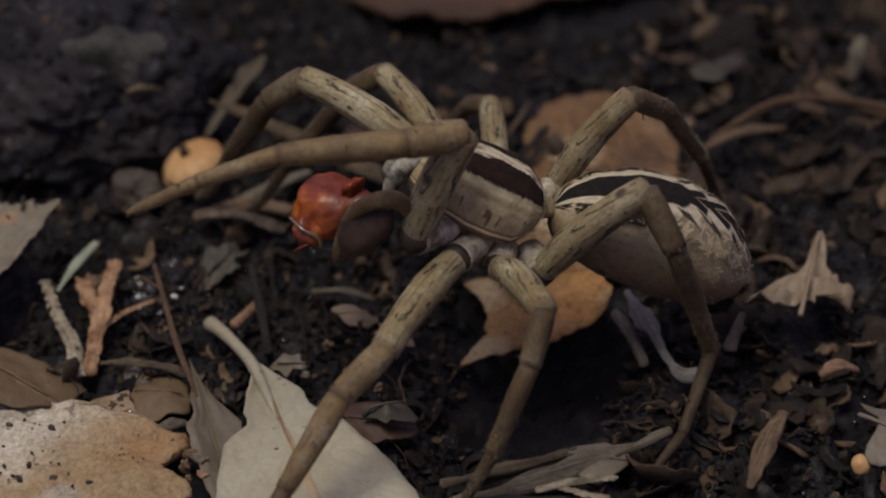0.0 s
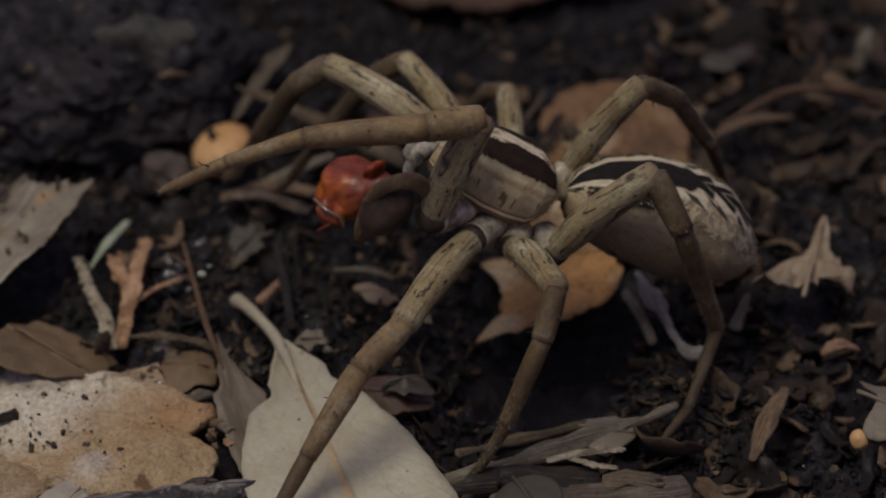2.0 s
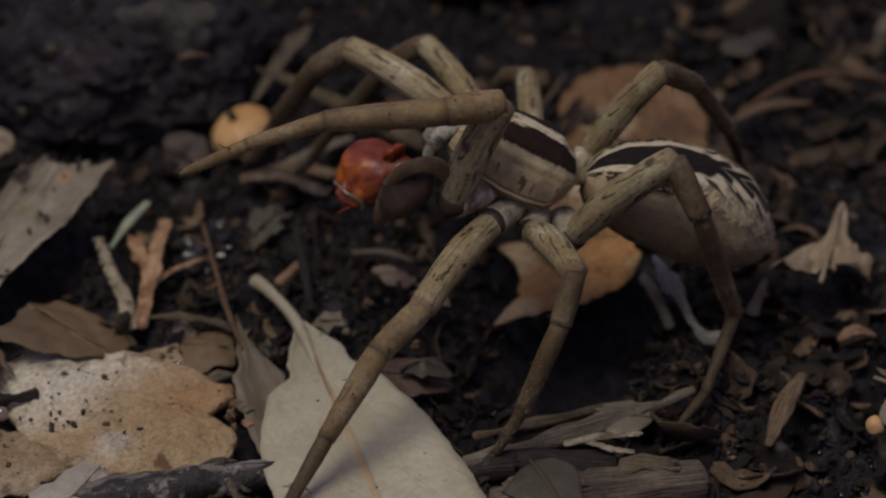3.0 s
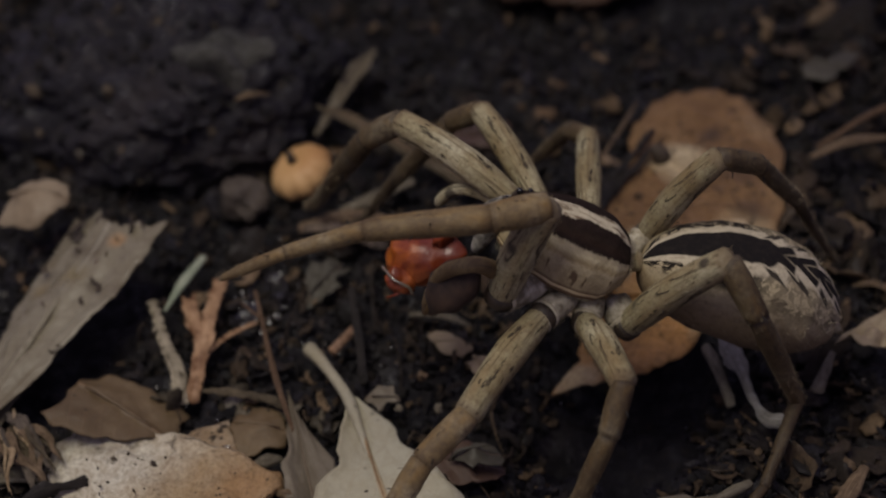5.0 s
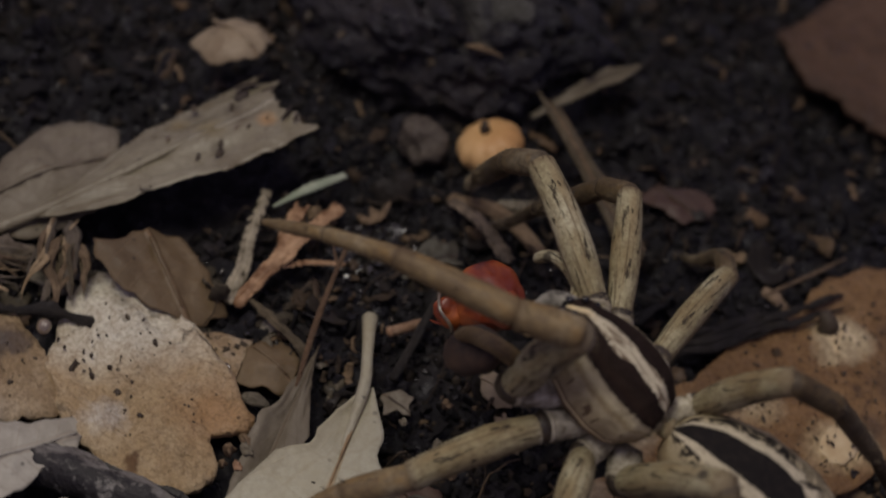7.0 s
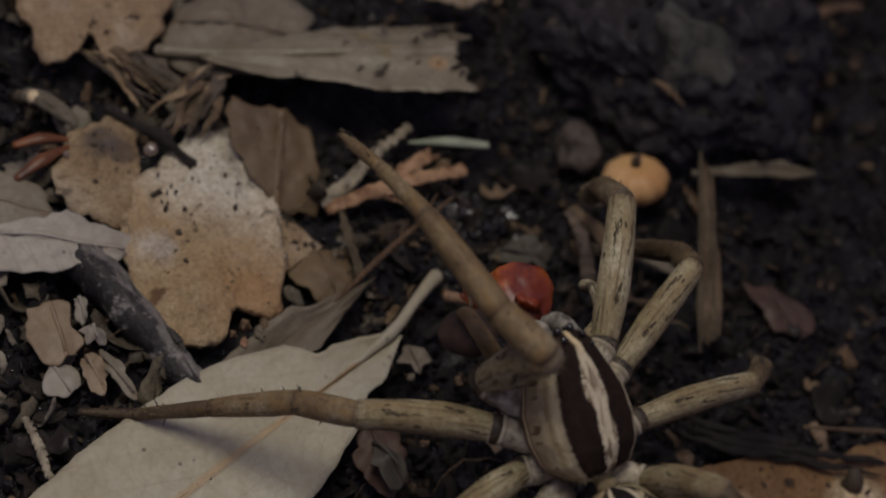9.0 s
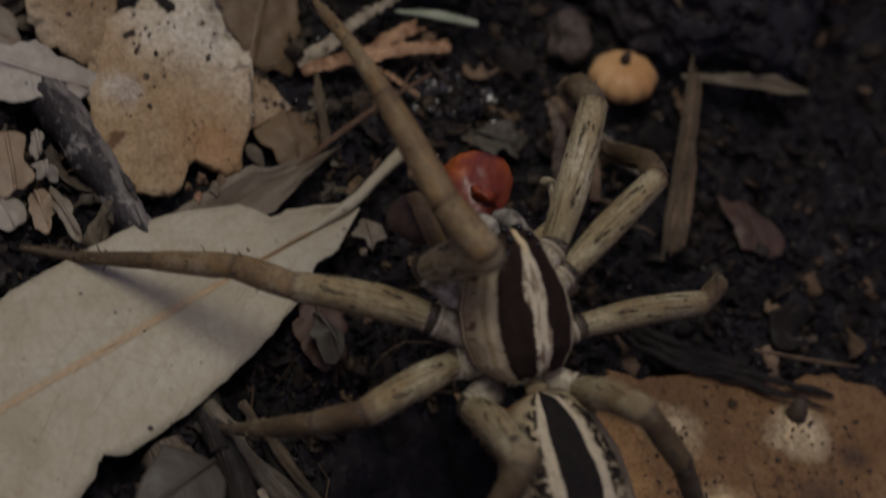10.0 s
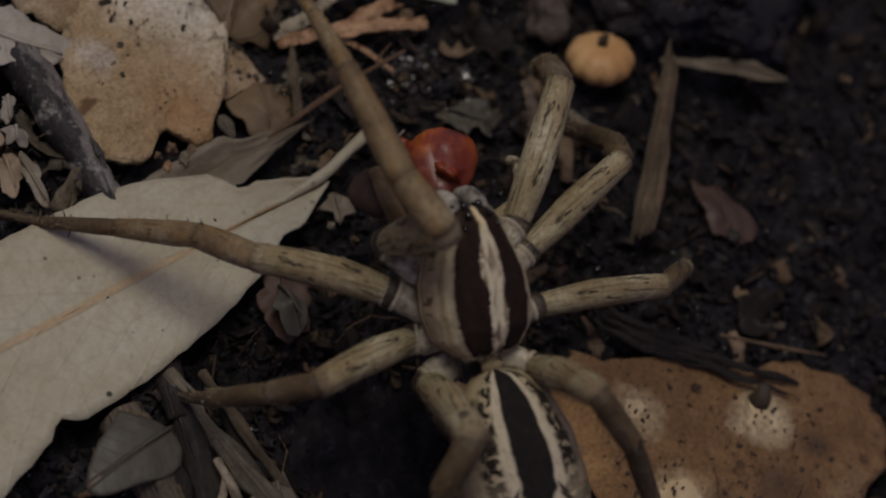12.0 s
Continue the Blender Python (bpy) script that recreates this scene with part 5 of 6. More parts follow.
def orange_curl():
    root = new("leaf")
    tagged(root, "curled orange leaf with a torn buff edge under the spider", "leaf", "fallen leaves")
    outline = [(-0.26, 1.18), (0.0, 1.24), (0.45, 1.20), (0.80, 1.02), (0.88, 0.82), (0.70, 0.60), (0.42, 0.45), (0.17, 0.41), (0.02, 0.38), (-0.20, 0.30), (-0.12, 0.48), (-0.04, 0.66), (-0.06, 0.84), (-0.15, 1.02)]
    part("blade", slab(outline, -0.27, 0.025, dome=0.03, cup=0.05, jag=0.05, rough=0.05, seed=111.0, rings=14, steps=5, slope=lambda p: 0.20 * p.x + 0.12 * p.y + 0.10 * max(0.0, p.x - 0.5)), ORANGE_CURL, root)
    rng = random.Random(31)
    for x, y in ((0.55, 0.80), (0.30, 0.62), (0.66, 0.92), (0.10, 0.58), (0.42, 0.94)):
        bm = bmesh.new()
        rough_ball(bm, (x, y, -0.215 + 0.20 * x + 0.12 * y + 0.10 * max(0.0, x - 0.5)), rng.uniform(0.010, 0.018), (1.2, 0.9, 0.5), rng.uniform(0, 50), 1, 0.6)
        part("speck", bm, STEM_DARK, root)


orange_curl()
flake("bark_flake", [(-1.75, 5.15), (-1.45, 4.88), (-0.82, 4.78), (-0.40, 4.82), (0.0, 5.10), (0.5, 5.30), (1.4, 5.9), (1.2, 7.6), (-1.4, 7.4)], 0.02, 0.10, FLAKE_DARK, "large dull rusty bark plate lying on soil", "bark flake", "flakes", dome=0.10, jag=0.08, rough=0.06, seed=15.0)
simple = lambda base, tip, width, outline, mat, label, **kw: thing("leaf", leaf_mesh(base, tip, width, outline, **kw), mat, label, "leaf", "fallen leaves")
flake("leaf", [(2.38, 1.42), (2.19, 1.07), (1.95, 0.75), (2.08, 0.62), (2.22, 0.72), (2.28, 0.55), (2.42, 0.74), (2.56, 0.66), (2.47, 1.1)], 0.10, 0.016, LEAF_TAN, "crumpled pale leaf scrap with a jagged edge", "leaf", "fallen leaves", dome=0.16, jag=0.16, rough=0.30, rib=80, seed=64.0, steps=4)
flake("leaf", [(2.61, -0.30), (2.98, -0.50), (2.82, -0.92), (2.60, -0.84), (2.70, -0.6)], 0.10, 0.016, LEAF_GREY, "grey torn leaf scrap on dark soil", "leaf", "fallen leaves", dome=0.10, jag=0.04, rough=0.06, rib=-30, seed=67.0, steps=4)
flake("leaf", [(0.58, -0.92), (0.89, -0.84), (1.08, -0.95), (0.80, -1.22)], 0.06, 0.02, LEAF_GREY, "grey triangular leaf scrap lying on a stick", "leaf", "fallen leaves", dome=0.05, jag=0.04, rough=0.04, seed=71.0, steps=5)
flake("leaf", [(1.42, 3.96), (1.60, 4.12), (1.86, 4.25), (1.80, 4.0), (1.62, 3.80)], 0.12, 0.03, LEAF_DULL, "dull crumpled leaf scrap among dark litter", "leaf", "fallen leaves", dome=0.06, jag=0.08, rough=0.04, seed=73.0)
flake("leaf", [(-4.75, 1.05), (-4.6, 1.45), (-4.3, 1.5), (-4.2, 1.2), (-4.4, 0.95)], 0.32, 0.02, LEAF_TAN, "small cupped pale leaf behind the holed leaf", "leaf", "fallen leaves", dome=0.26, jag=0.03, rough=0.05, seed=79.0)
flake("bark_flake", [(-2.74, -0.83), (-2.76, -0.69), (-2.62, -0.58), (-2.46, -0.50), (-2.40, -0.66), (-2.30, -0.84), (-2.44, -0.94)], 0.02, 0.04, FLAKE_PINK, "torn pinkish-brown flake beside the pale flake", "bark flake", "flakes", dome=0.03, jag=0.05, rough=0.05, seed=109.0, steps=4)
flake("leaf", [(-4.05, -0.55), (-4.2, -1.15), (-4.75, -0.95), (-4.9, -0.2), (-4.5, 0.1)], 0.10, 0.02, LEAF_SHADE, "dull brown leaf under the holed leaf", "leaf", "fallen leaves", dome=0.10, jag=0.05, rough=0.06, rib=75, seed=87.0)
flake("leaf", [(-2.30, -2.75), (-2.33, -2.55), (-2.28, -2.47), (-2.10, -2.49), (-1.97, -2.46), (-1.88, -2.55), (-1.84, -2.70), (-2.05, -2.82)], 0.10, 0.016, LEAF_TAN, "small tan leaf piece at the litter's edge", "leaf", "fallen leaves", dome=0.04, jag=0.04, rough=0.04, seed=89.0)
flake("leaf", [(-1.89, -2.51), (-1.92, -2.39), (-1.75, -2.37), (-1.57, -2.40), (-1.55, -2.48), (-1.70, -2.52)], 0.07, 0.02, LEAF_TAN, "mottled tan scrap of leaf with a dark rim", "leaf", "fallen leaves", dome=0.06, jag=0.07, rough=0.10, seed=131.0, rib=10, steps=5)
flake("leaf", [(-1.92, -2.34), (-1.80, -2.26), (-1.62, -2.23), (-1.46, -2.21), (-1.50, -2.28), (-1.62, -2.34), (-1.78, -2.38)], 0.06, 0.02, LEAF_GREY, "narrow grey-buff strip of leaf beside a leg tip", "leaf", "fallen leaves", dome=0.04, jag=0.04, rough=0.05, seed=137.0, rib=20, steps=5)
flake("leaf", [(-1.86, -2.72), (-1.85, -2.56), (-1.68, -2.58), (-1.57, -2.68), (-1.66, -2.80)], 0.05, 0.02, LEAF_WHITE, "pale grey scrap of leaf on soil", "leaf", "fallen leaves", dome=0.04, jag=0.05, rough=0.05, seed=139.0, rib=15, steps=5)
flake("leaf", [(-2.04, -2.45), (-2.06, -2.33), (-1.97, -2.30), (-1.93, -2.42)], 0.10, 0.02, LEAF_WHITE, "small pale crumpled scrap of leaf", "leaf", "fallen leaves", dome=0.06, jag=0.08, rough=0.08, seed=141.0, steps=4)
flake("leaf", [(-2.36, -2.42), (-2.30, -2.34), (-2.20, -2.35), (-2.12, -2.41), (-2.22, -2.44)], 0.05, 0.02, LEAF_WHITE, "small pale sliver of leaf in the dark litter", "leaf", "fallen leaves", dome=0.05, jag=0.06, rough=0.06, seed=143.0, steps=4)
flake("leaf", [(-2.21, 0.82), (-2.22, 0.94), (-2.28, 1.02), (-2.23, 1.20), (-2.12, 1.27), (-1.99, 1.20), (-1.96, 1.10), (-2.04, 1.04), (-1.93, 0.97), (-1.99, 0.90), (-2.08, 0.83)], 0.05, 0.016, LEAF_DULL, "ragged grey rotten leaf scrap under the prey", "leaf", "fallen leaves", dome=0.05, jag=0.10, rough=0.16, seed=149.0, rib=60, steps=3)
flake("leaf", [(-1.50, -0.20), (-1.42, -0.08), (-1.36, -0.02), (-1.30, -0.12), (-1.22, -0.16), (-1.34, -0.20), (-1.38, -0.30)], 0.03, 0.016, LEAF_SHADE, "small star-shaped crumpled leaf scrap", "leaf", "fallen leaves", dome=0.06, jag=0.08, rough=0.12, seed=151.0, steps=3)


def clod():
    root = new("soil_clod")
    tagged(root, "dark lumpy clod of damp soil with a grey face", "soil clod")
    bm = bmesh.new()
    bmesh.ops.create_icosphere(bm, subdivisions=6, radius=1.0)
    rng = random.Random(8)
    spots = []
    for v in bm.verts:
        d = v.co.normalized()
        k = 1 + 0.24 * noise.noise(d * 1.6 + vec((4, 0, 0))) + 0.15 * noise.noise(d * 4.5) + 0.07 * noise.noise(d * 11) + 0.045 * noise.noise(d * 26) + 0.028 * noise.noise(d * 58)
        v.co = vec((CLOD[0], CLOD[1], 0.10)) + vec((d.x * 1.40, d.y * 1.20, d.z * 0.88)) * k
        if d.z > 0.0 and rng.random() < 0.06:
            spots.append(v.co.copy())
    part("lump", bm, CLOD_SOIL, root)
    bm = bmesh.new()
    for p in spots:
        rough_ball(bm, p, rng.uniform(0.025, 0.085), (1, rng.uniform(0.5, 1), rng.uniform(0.4, 0.9)), rng.uniform(0, 90), 1, 0.5)
    tagged(part("grit", bm, CRUMB, root, "soil crumbs", smooth=False), kind="stuff")
    bm = bmesh.new()
    rough_ball(bm, (-3.34, 2.86, 0.52), 0.52, (1.0, 0.78, 0.62), 3.6, 4, 0.5)
    part("stone_face", bm, STONE, root, "rough grey stone face")


clod()


def stick(path, radii, mat, label, name="stick", seg=12, lump=0.34, steps=7, flat=1.0, group="twigs"):
    bm = bmesh.new()
    p = curve_pts(path, steps)
    rad = [float(np.interp(k / (len(p) - 1), np.linspace(0, 1, len(radii)), radii)) for k in range(len(p))]
    tube(bm, p, rad, seg, lump=lump, seed=path[0][0] * 3, flat=flat)
    return thing(name, bm, mat, label, name, group)


def split_stick():
    root = new("stick")
    tagged(root, "grey-brown fibrous stick with a split end", "stick", "twigs")
    rng = random.Random(2)
    a, b = vec((-2.48, 2.68, 0.48)), vec((-0.90, 2.09, 0.14))
    side = (b - a).cross(vec((0, 0, 1))).normalized()
    for n, o in enumerate((-0.075, -0.045, -0.015, 0.015, 0.045, 0.075)):
        bm = bmesh.new()
        s, e = a + side * o * 0.6 + (b - a) * rng.uniform(0, 0.12), b + side * o + (a - b) * rng.uniform(0, 0.10)
        p = curve_pts([s, s.lerp(e, 0.35) + vec((0, 0, rng.uniform(-0.02, 0.02))), s.lerp(e, 0.7) + side * rng.uniform(-0.01, 0.01), e], 4)
        tube(bm, p, [float(np.interp(k / (len(p) - 1), [0, 0.2, 0.8, 1], [0.010, 0.026, 0.032, 0.014])) for k in range(len(p))], 8, lump=0.9, seed=n)
        part("strand", bm, WOOD_OLIVE if n % 3 else WOOD_TAN, root)


split_stick()
simple((-2.56, 2.75, 0.06), (-2.22, 3.68, 0.28), 0.085, lambda u: max(0.06, float(np.interp(u, [0, 0.3, 0.75, 0.85, 1.0], [0.25, 0.6, 1.0, 0.6, 0.12]))), LEAF_SHADE, "narrow curled brown strip of dry leaf", curl=0.08, wave=0.04, jag=0.05, seed=25.0, nv=8)
stick([(-0.20, -1.57, 0.06), (0.57, -1.17, 0.08), (1.32, -0.68, 0.10)], [0.05, 0.075, 0.04], WOOD_PALE, "grey-buff splintered stick lying on soil", lump=0.9)


def broken_stick():
    root = new("stick")
    tagged(root, "thick weathered stick with a broken end", "stick", "twigs")
    bm = bmesh.new()
    tube(bm, curve_pts([(0.05, -1.92, -0.05), (0.7, -1.72, 0.02), (1.40, -1.50, 0.02)], 5), [0.15, 0.16, 0.17, 0.16, 0.16, 0.17, 0.16, 0.15, 0.15, 0.15, 0.14], 18, lump=0.4)
    part("core", bm, WOOD_GREY, root)
    rng = random.Random(6)
    for _ in range(9):
        bm = bmesh.new()
        x = rng.uniform(0.2, 1.3)
        y, w = -1.86 + 0.30 * (x - 0.2), rng.uniform(0.04, 0.08)
        q = [(x - 0.16, y - w), (x + 0.16, y - w + 0.09), (x + 0.16, y + w + 0.09), (x - 0.16, y + w)]
        # dark wood among the scales stands in for shade over the pile
        part("bark_scale", slab(q, 0.150, 0.016, dome=0.02, jag=0.10, rough=0.04, seed=rng.uniform(0, 50), steps=4, rings=4), (WOOD_DARK, WOOD_GREY, WOOD_OLIVE)[rng.randrange(3)], root)


broken_stick()
stick([(-0.28, -1.56, -0.05), (0.2, -1.48, 0.0), (0.80, -1.40, -0.04)], [0.12, 0.13, 0.12], WOOD_DARK, "thick dark decayed stick in the litter")
# olive instead of pale wood, so its tone carries the pile's shade
stick([(-0.16, -1.36, 0.12), (0.33, -1.11, 0.10), (0.88, -0.82, 0.06)], [0.032, 0.038, 0.03], WOOD_OLIVE, "thin grey-buff stick with worn bark", lump=0.7)
stick([(0.05, -1.20, -0.02), (0.4, -1.14, 0.0), (0.85, -1.05, -0.03)], [0.05, 0.06, 0.05], WOOD_DARK, "thin dark twig half sunk in soil")


def flaking_twig():
    root = new("stick")
    tagged(root, "dark twig with bark worn and painted lit grey along the top", "stick", "twigs")
    bm = bmesh.new()
    tube(bm, curve_pts([(-2.78, -2.30, 0.02), (-2.40, -2.13, 0.04), (-2.0, -1.97, 0.03), (-1.48, -1.77, 0.0)], 7), [float(np.interp(k / 21, [0, 0.08, 0.3, 0.6, 1], [0.12, 0.165, 0.155, 0.145, 0.12])) for k in range(22)], 22, lump=0.30)
    part("core", bm, WORN_LIT_BARK, root)
    for n, (x, y, ln) in enumerate(((-2.30, -2.02, 0.34), (-1.86, -1.84, 0.26), (-2.56, -2.20, 0.18))):
        bm = bmesh.new()
        tube(bm, curve_pts([(x - ln / 2, y - ln * 0.2, 0.14), (x, y, 0.165), (x + ln / 2, y + ln * 0.2, 0.125)], 5), [0.006, 0.018, 0.024, 0.026, 0.028, 0.03, 0.028, 0.026, 0.022, 0.014, 0.006], 8, lump=0.9, flat=0.4, seed=n)
        part("bark_ridge", bm, STONE, root, "grey ridge of flaking bark")


flaking_twig()


def black_twig():
    root = new("stick")
    tagged(root, "black frayed strip of wet bark over the rusty flake", "stick", "twigs")
    rng = random.Random(14)
    line = curve_pts([(-0.50, 1.62, 0.02), (-0.26, 1.84, 0.09), (0.0, 2.36, 0.11), (0.16, 2.75, 0.11), (0.30, 3.17, 0.08)], 6)
    for n in range(7):
        i0, i1 = rng.randrange(0, 9), rng.randrange(15, 25)
        o = (n - 3) * 0.022
        pts = [line[i] + vec((-o + rng.uniform(-0.012, 0.012), o * 0.5, rng.uniform(-0.02, 0.03))) for i in range(i0, i1, 2)]
        bm = bmesh.new()
        path = curve_pts(pts, 3)
        tube(bm, path, [0.030 * math.sin(math.pi * (0.06 + 0.88 * k / (len(path) - 1))) ** 0.6 for k in range(len(path))], 8, lump=1.1, seed=n * 3.0, flat=0.7)
        part("strand", bm, WOOD_DARK, root)


black_twig()
stick([(-0.12, 2.50, 0.22), (0.0, 2.95, 0.20), (0.08, 3.35, 0.16)], [0.014, 0.018, 0.012], WOOD_TAN, "thin buff root over the black twig", lump=0.1)
stick([(0.97, 0.72, 0.20), (1.14, 0.40, 0.16), (1.33, 0.02, 0.08), (1.50, -0.06, 0.08)], [0.040, 0.050, 0.044, 0.040], WOOD_WHITE, "whitish knobbly twig beneath the abdomen", lump=1.1)
stick([(0.90, 0.62, 0.08), (1.02, 0.36, 0.09), (1.13, 0.10, 0.04)], [0.04, 0.046, 0.035], WOOD_BRIGHTENED, "short pale stub of wood beneath the abdomen")
stick([(1.72, 0.30, 0.06), (1.82, 0.62, 0.14)], [0.06, 0.025], WOOD_PALE, "small pale pointed wood chip", flat=0.5)
stick([(2.08, -0.48, 0.16), (1.95, -0.78, 0.12), (1.85, -1.12, 0.04)], [0.035, 0.055, 0.03], WOOD_TAN, "flat tan strip of bark", flat=0.4, lump=0.8)
stick([(1.55, 2.86, 0.10), (1.85, 3.0, 0.18), (2.2, 3.14, 0.14)], [0.03, 0.06, 0.03], WOOD_TAN, "pointed tan strip of bark on soil", flat=0.5)
stick([(1.6, 3.0, 0.10), (2.2, 3.42, 0.24), (3.05, 3.46, 0.18), (3.8, 3.2, 0.05)], [0.02, 0.03, 0.03, 0.02], TWIG_BROWN, "long thin brown stem arching over soil", lump=0.1)
stick([(1.9, 3.35, 0.10), (2.4, 3.55, 0.18), (3.2, 3.40, 0.10)], [0.02, 0.028, 0.02], TWIG_BROWN, "long thin brown stem arching over soil", lump=0.1)
stick([(2.78, 4.1, 0.05), (2.83, 4.2, 0.25), (2.88, 4.32, 0.34)], [0.06, 0.08, 0.05], WOOD_PALE, "pale upright chip of wood")



def scaly_twig(name, label, arms, mat, seed):
    """A flat twig clothed in overlapping scale leaves. arms: (part name, path, radii)."""
    root = new(name)
    tagged(root, label, "twig", "twigs")
    rng = random.Random(seed)
    for kind, pts, rad in arms:
        path = curve_pts(pts, 5)
        n = len(path) - 1
        at = lambda k: float(np.interp(k / n, np.linspace(0, 1, len(rad)), rad))
        part(kind, tube(bmesh.new(), path, [at(k) * 0.8 for k in range(n + 1)], 8, lump=0.8, flat=0.6, seed=seed), mat, root)
        for k in range(n):
            d = (path[k + 1] - path[k]).normalized()
            side = d.cross(vec((0, 0, 1))).normalized()
            for e in (-1, 1):
                p = path[k] + side * e * at(k) * rng.uniform(0.35, 0.7)
                q = p + d * at(k) * rng.uniform(1.4, 2.2) + side * e * at(k) * rng.uniform(0.2, 0.6) + vec((0, 0, rng.uniform(-0.2, 0.5) * at(k)))
                part("scale_leaf", tube(bmesh.new(), [p, p.lerp(q, 0.5), q], [at(k) * 0.42, at(k) * 0.44, at(k) * 0.14], 6, lump=0.4, seed=rng.uniform(0, 9), flat=0.6), mat, root)
    return root


scaly_twig("twig", "flat forked orange-brown scaly twig standing in litter", (("stem", [(-2.78, -0.34, 0.02), (-2.79, -0.10, 0.12), (-2.80, 0.14, 0.17)], [0.045, 0.05, 0.062]), ("prong", [(-2.80, 0.10, 0.17), (-2.83, 0.45, 0.19), (-2.85, 0.80, 0.18)], [0.055, 0.05, 0.042]), ("prong", [(-2.80, 0.12, 0.17), (-2.95, 0.36, 0.17), (-3.06, 0.58, 0.15)], [0.055, 0.056, 0.05]), ("shoot", [(-2.80, 0.05, 0.13), (-2.66, 0.30, 0.10), (-2.50, 0.50, 0.06)], [0.03, 0.026, 0.018])), ORANGE_SCALE, 3)
scaly_twig("twig", "pale knobbly scaly twig beside the forked twig", (("stem", [(-3.32, 0.50, 0.19), (-3.12, 0.12, 0.16), (-2.95, -0.12, 0.10), (-2.86, -0.36, 0.02)], [0.036, 0.046, 0.052, 0.05]),), CYPRESS, 5)
stick([(-3.22, 0.47, 0.12), (-3.16, 0.78, 0.14), (-3.09, 1.11, 0.11)], [0.012, 0.042, 0.034], NEEDLE, "pale green flattened needle", "needle", flat=0.55, lump=0.1)
stick([(-2.72, -0.25, 0.06), (-2.52, -0.31, 0.13), (-2.34, -0.32, 0.13), (-2.16, -0.33, 0.10), (-2.03, -0.33, 0.04)], [0.022, 0.045, 0.04, 0.05, 0.02], WOOD_OLIVE, "curled grey-buff strip of rotten leaf stalk", "leaf_strip", flat=0.4, lump=0.9)
scaly_twig("twig", "dull brown ribbed twig with worn scales", (("stem", [(-2.36, 1.53, 0.12), (-2.05, 1.49, 0.17), (-1.68, 1.41, 0.10)], [0.05, 0.056, 0.05]),), BROWN_SCALE, 11)
stick([(-1.75, 0.55, 0.03), (-1.86, 0.28, 0.04)], [0.036, 0.04], TWIG_ORANGE, "short orange stub of twig", "twig", lump=0.15)
stick([(-1.83, 0.85, 0.16), (-1.68, 0.4, 0.10), (-1.56, 0.0, 0.02)], [0.03, 0.036, 0.03], WOOD_DARK, "thin dark stem in the litter", "twig")
stick([(-2.42, 1.60, 0.05), (-2.0, 1.72, 0.12), (-1.53, 1.68, 0.05)], [0.06, 0.09, 0.05], WOOD_TAN, "buff decayed piece of wood", flat=0.5)
stick([(-2.14, 1.84, 0.05), (-1.86, 1.95, 0.14), (-1.60, 2.14, 0.16)], [0.04, 0.07, 0.04], WOOD_PALE, "pale weathered sliver of wood", flat=0.5)
stick([(-3.72, -2.50, 0.08), (-3.72, -2.30, 0.12), (-3.71, -2.10, 0.08)], [0.03, 0.05, 0.02], RED_BUD, "dark red-brown bud scale", "bud scale", flat=0.6, lump=0.05)
stick([(-3.42, -2.56, 0.08), (-3.52, -2.34, 0.13), (-3.64, -2.11, 0.08)], [0.03, 0.055, 0.02], RED_BUD, "glossy red-brown bud scale", "bud scale", flat=0.6, lump=0.05)
stick([(-3.94, -1.75, 0.10), (-3.6, -1.50, 0.16), (-3.30, -1.25, 0.12)], [0.03, 0.055, 0.045], WOOD_DARK, "dark rotten twig over the pale flake", lump=1.3, seg=18, steps=12)
stick([(-4.5, -1.65, 0.05), (-4.1, -1.2, 0.12), (-3.8, -1.0, 0.10)], [0.05, 0.08, 0.05], WOOD_GREY, "thick grey rotten twig", lump=1.4, seg=18, steps=12)
stick([(-4.15, -2.3, 0.10), (-4.0, -2.2, 0.18), (-3.82, -2.02, 0.12)], [0.07, 0.08, 0.06], WOOD_PALE, "curled pale scrap of bark", flat=0.6)
scaly_twig("twig", "pale scaly strand of cypress twig", (("stem", [(-1.50, -2.98, 0.05), (-1.25, -2.96, 0.12), (-1.0, -2.94, 0.08)], [0.026, 0.03, 0.024]),), CYPRESS, 7)
scaly_twig("twig", "pale scaly tip of cypress twig on a stick", (("stem", [(0.46, -1.36, 0.12), (0.72, -1.28, 0.15), (0.98, -1.20, 0.13)], [0.03, 0.036, 0.022]), ("shoot", [(0.60, -1.32, 0.13), (0.78, -1.38, 0.13), (0.94, -1.36, 0.10)], [0.026, 0.026, 0.016])), CYPRESS, 9)
stick([(-3.65, 4.10, 0.30), (-3.3, 3.85, 0.32), (-2.88, 3.55, 0.22)], [0.04, 0.07, 0.03], TWIG_BROWN, "dark brown fibrous strip of bark", flat=0.5, lump=0.9)
stick([(-3.7, 4.2, 0.32), (-3.8, 4.6, 0.36), (-3.88, 5.05, 0.25)], [0.03, 0.05, 0.03], TWIG_BROWN, "dark brown fibrous strip of bark", flat=0.5, lump=0.9)
stick([(-3.10, 2.42, 0.66), (-3.0, 2.50, 0.66), (-2.88, 2.62, 0.58)], [0.015, 0.04, 0.015], WOOD_TAN, "small tan sliver on the clod", flat=0.5)


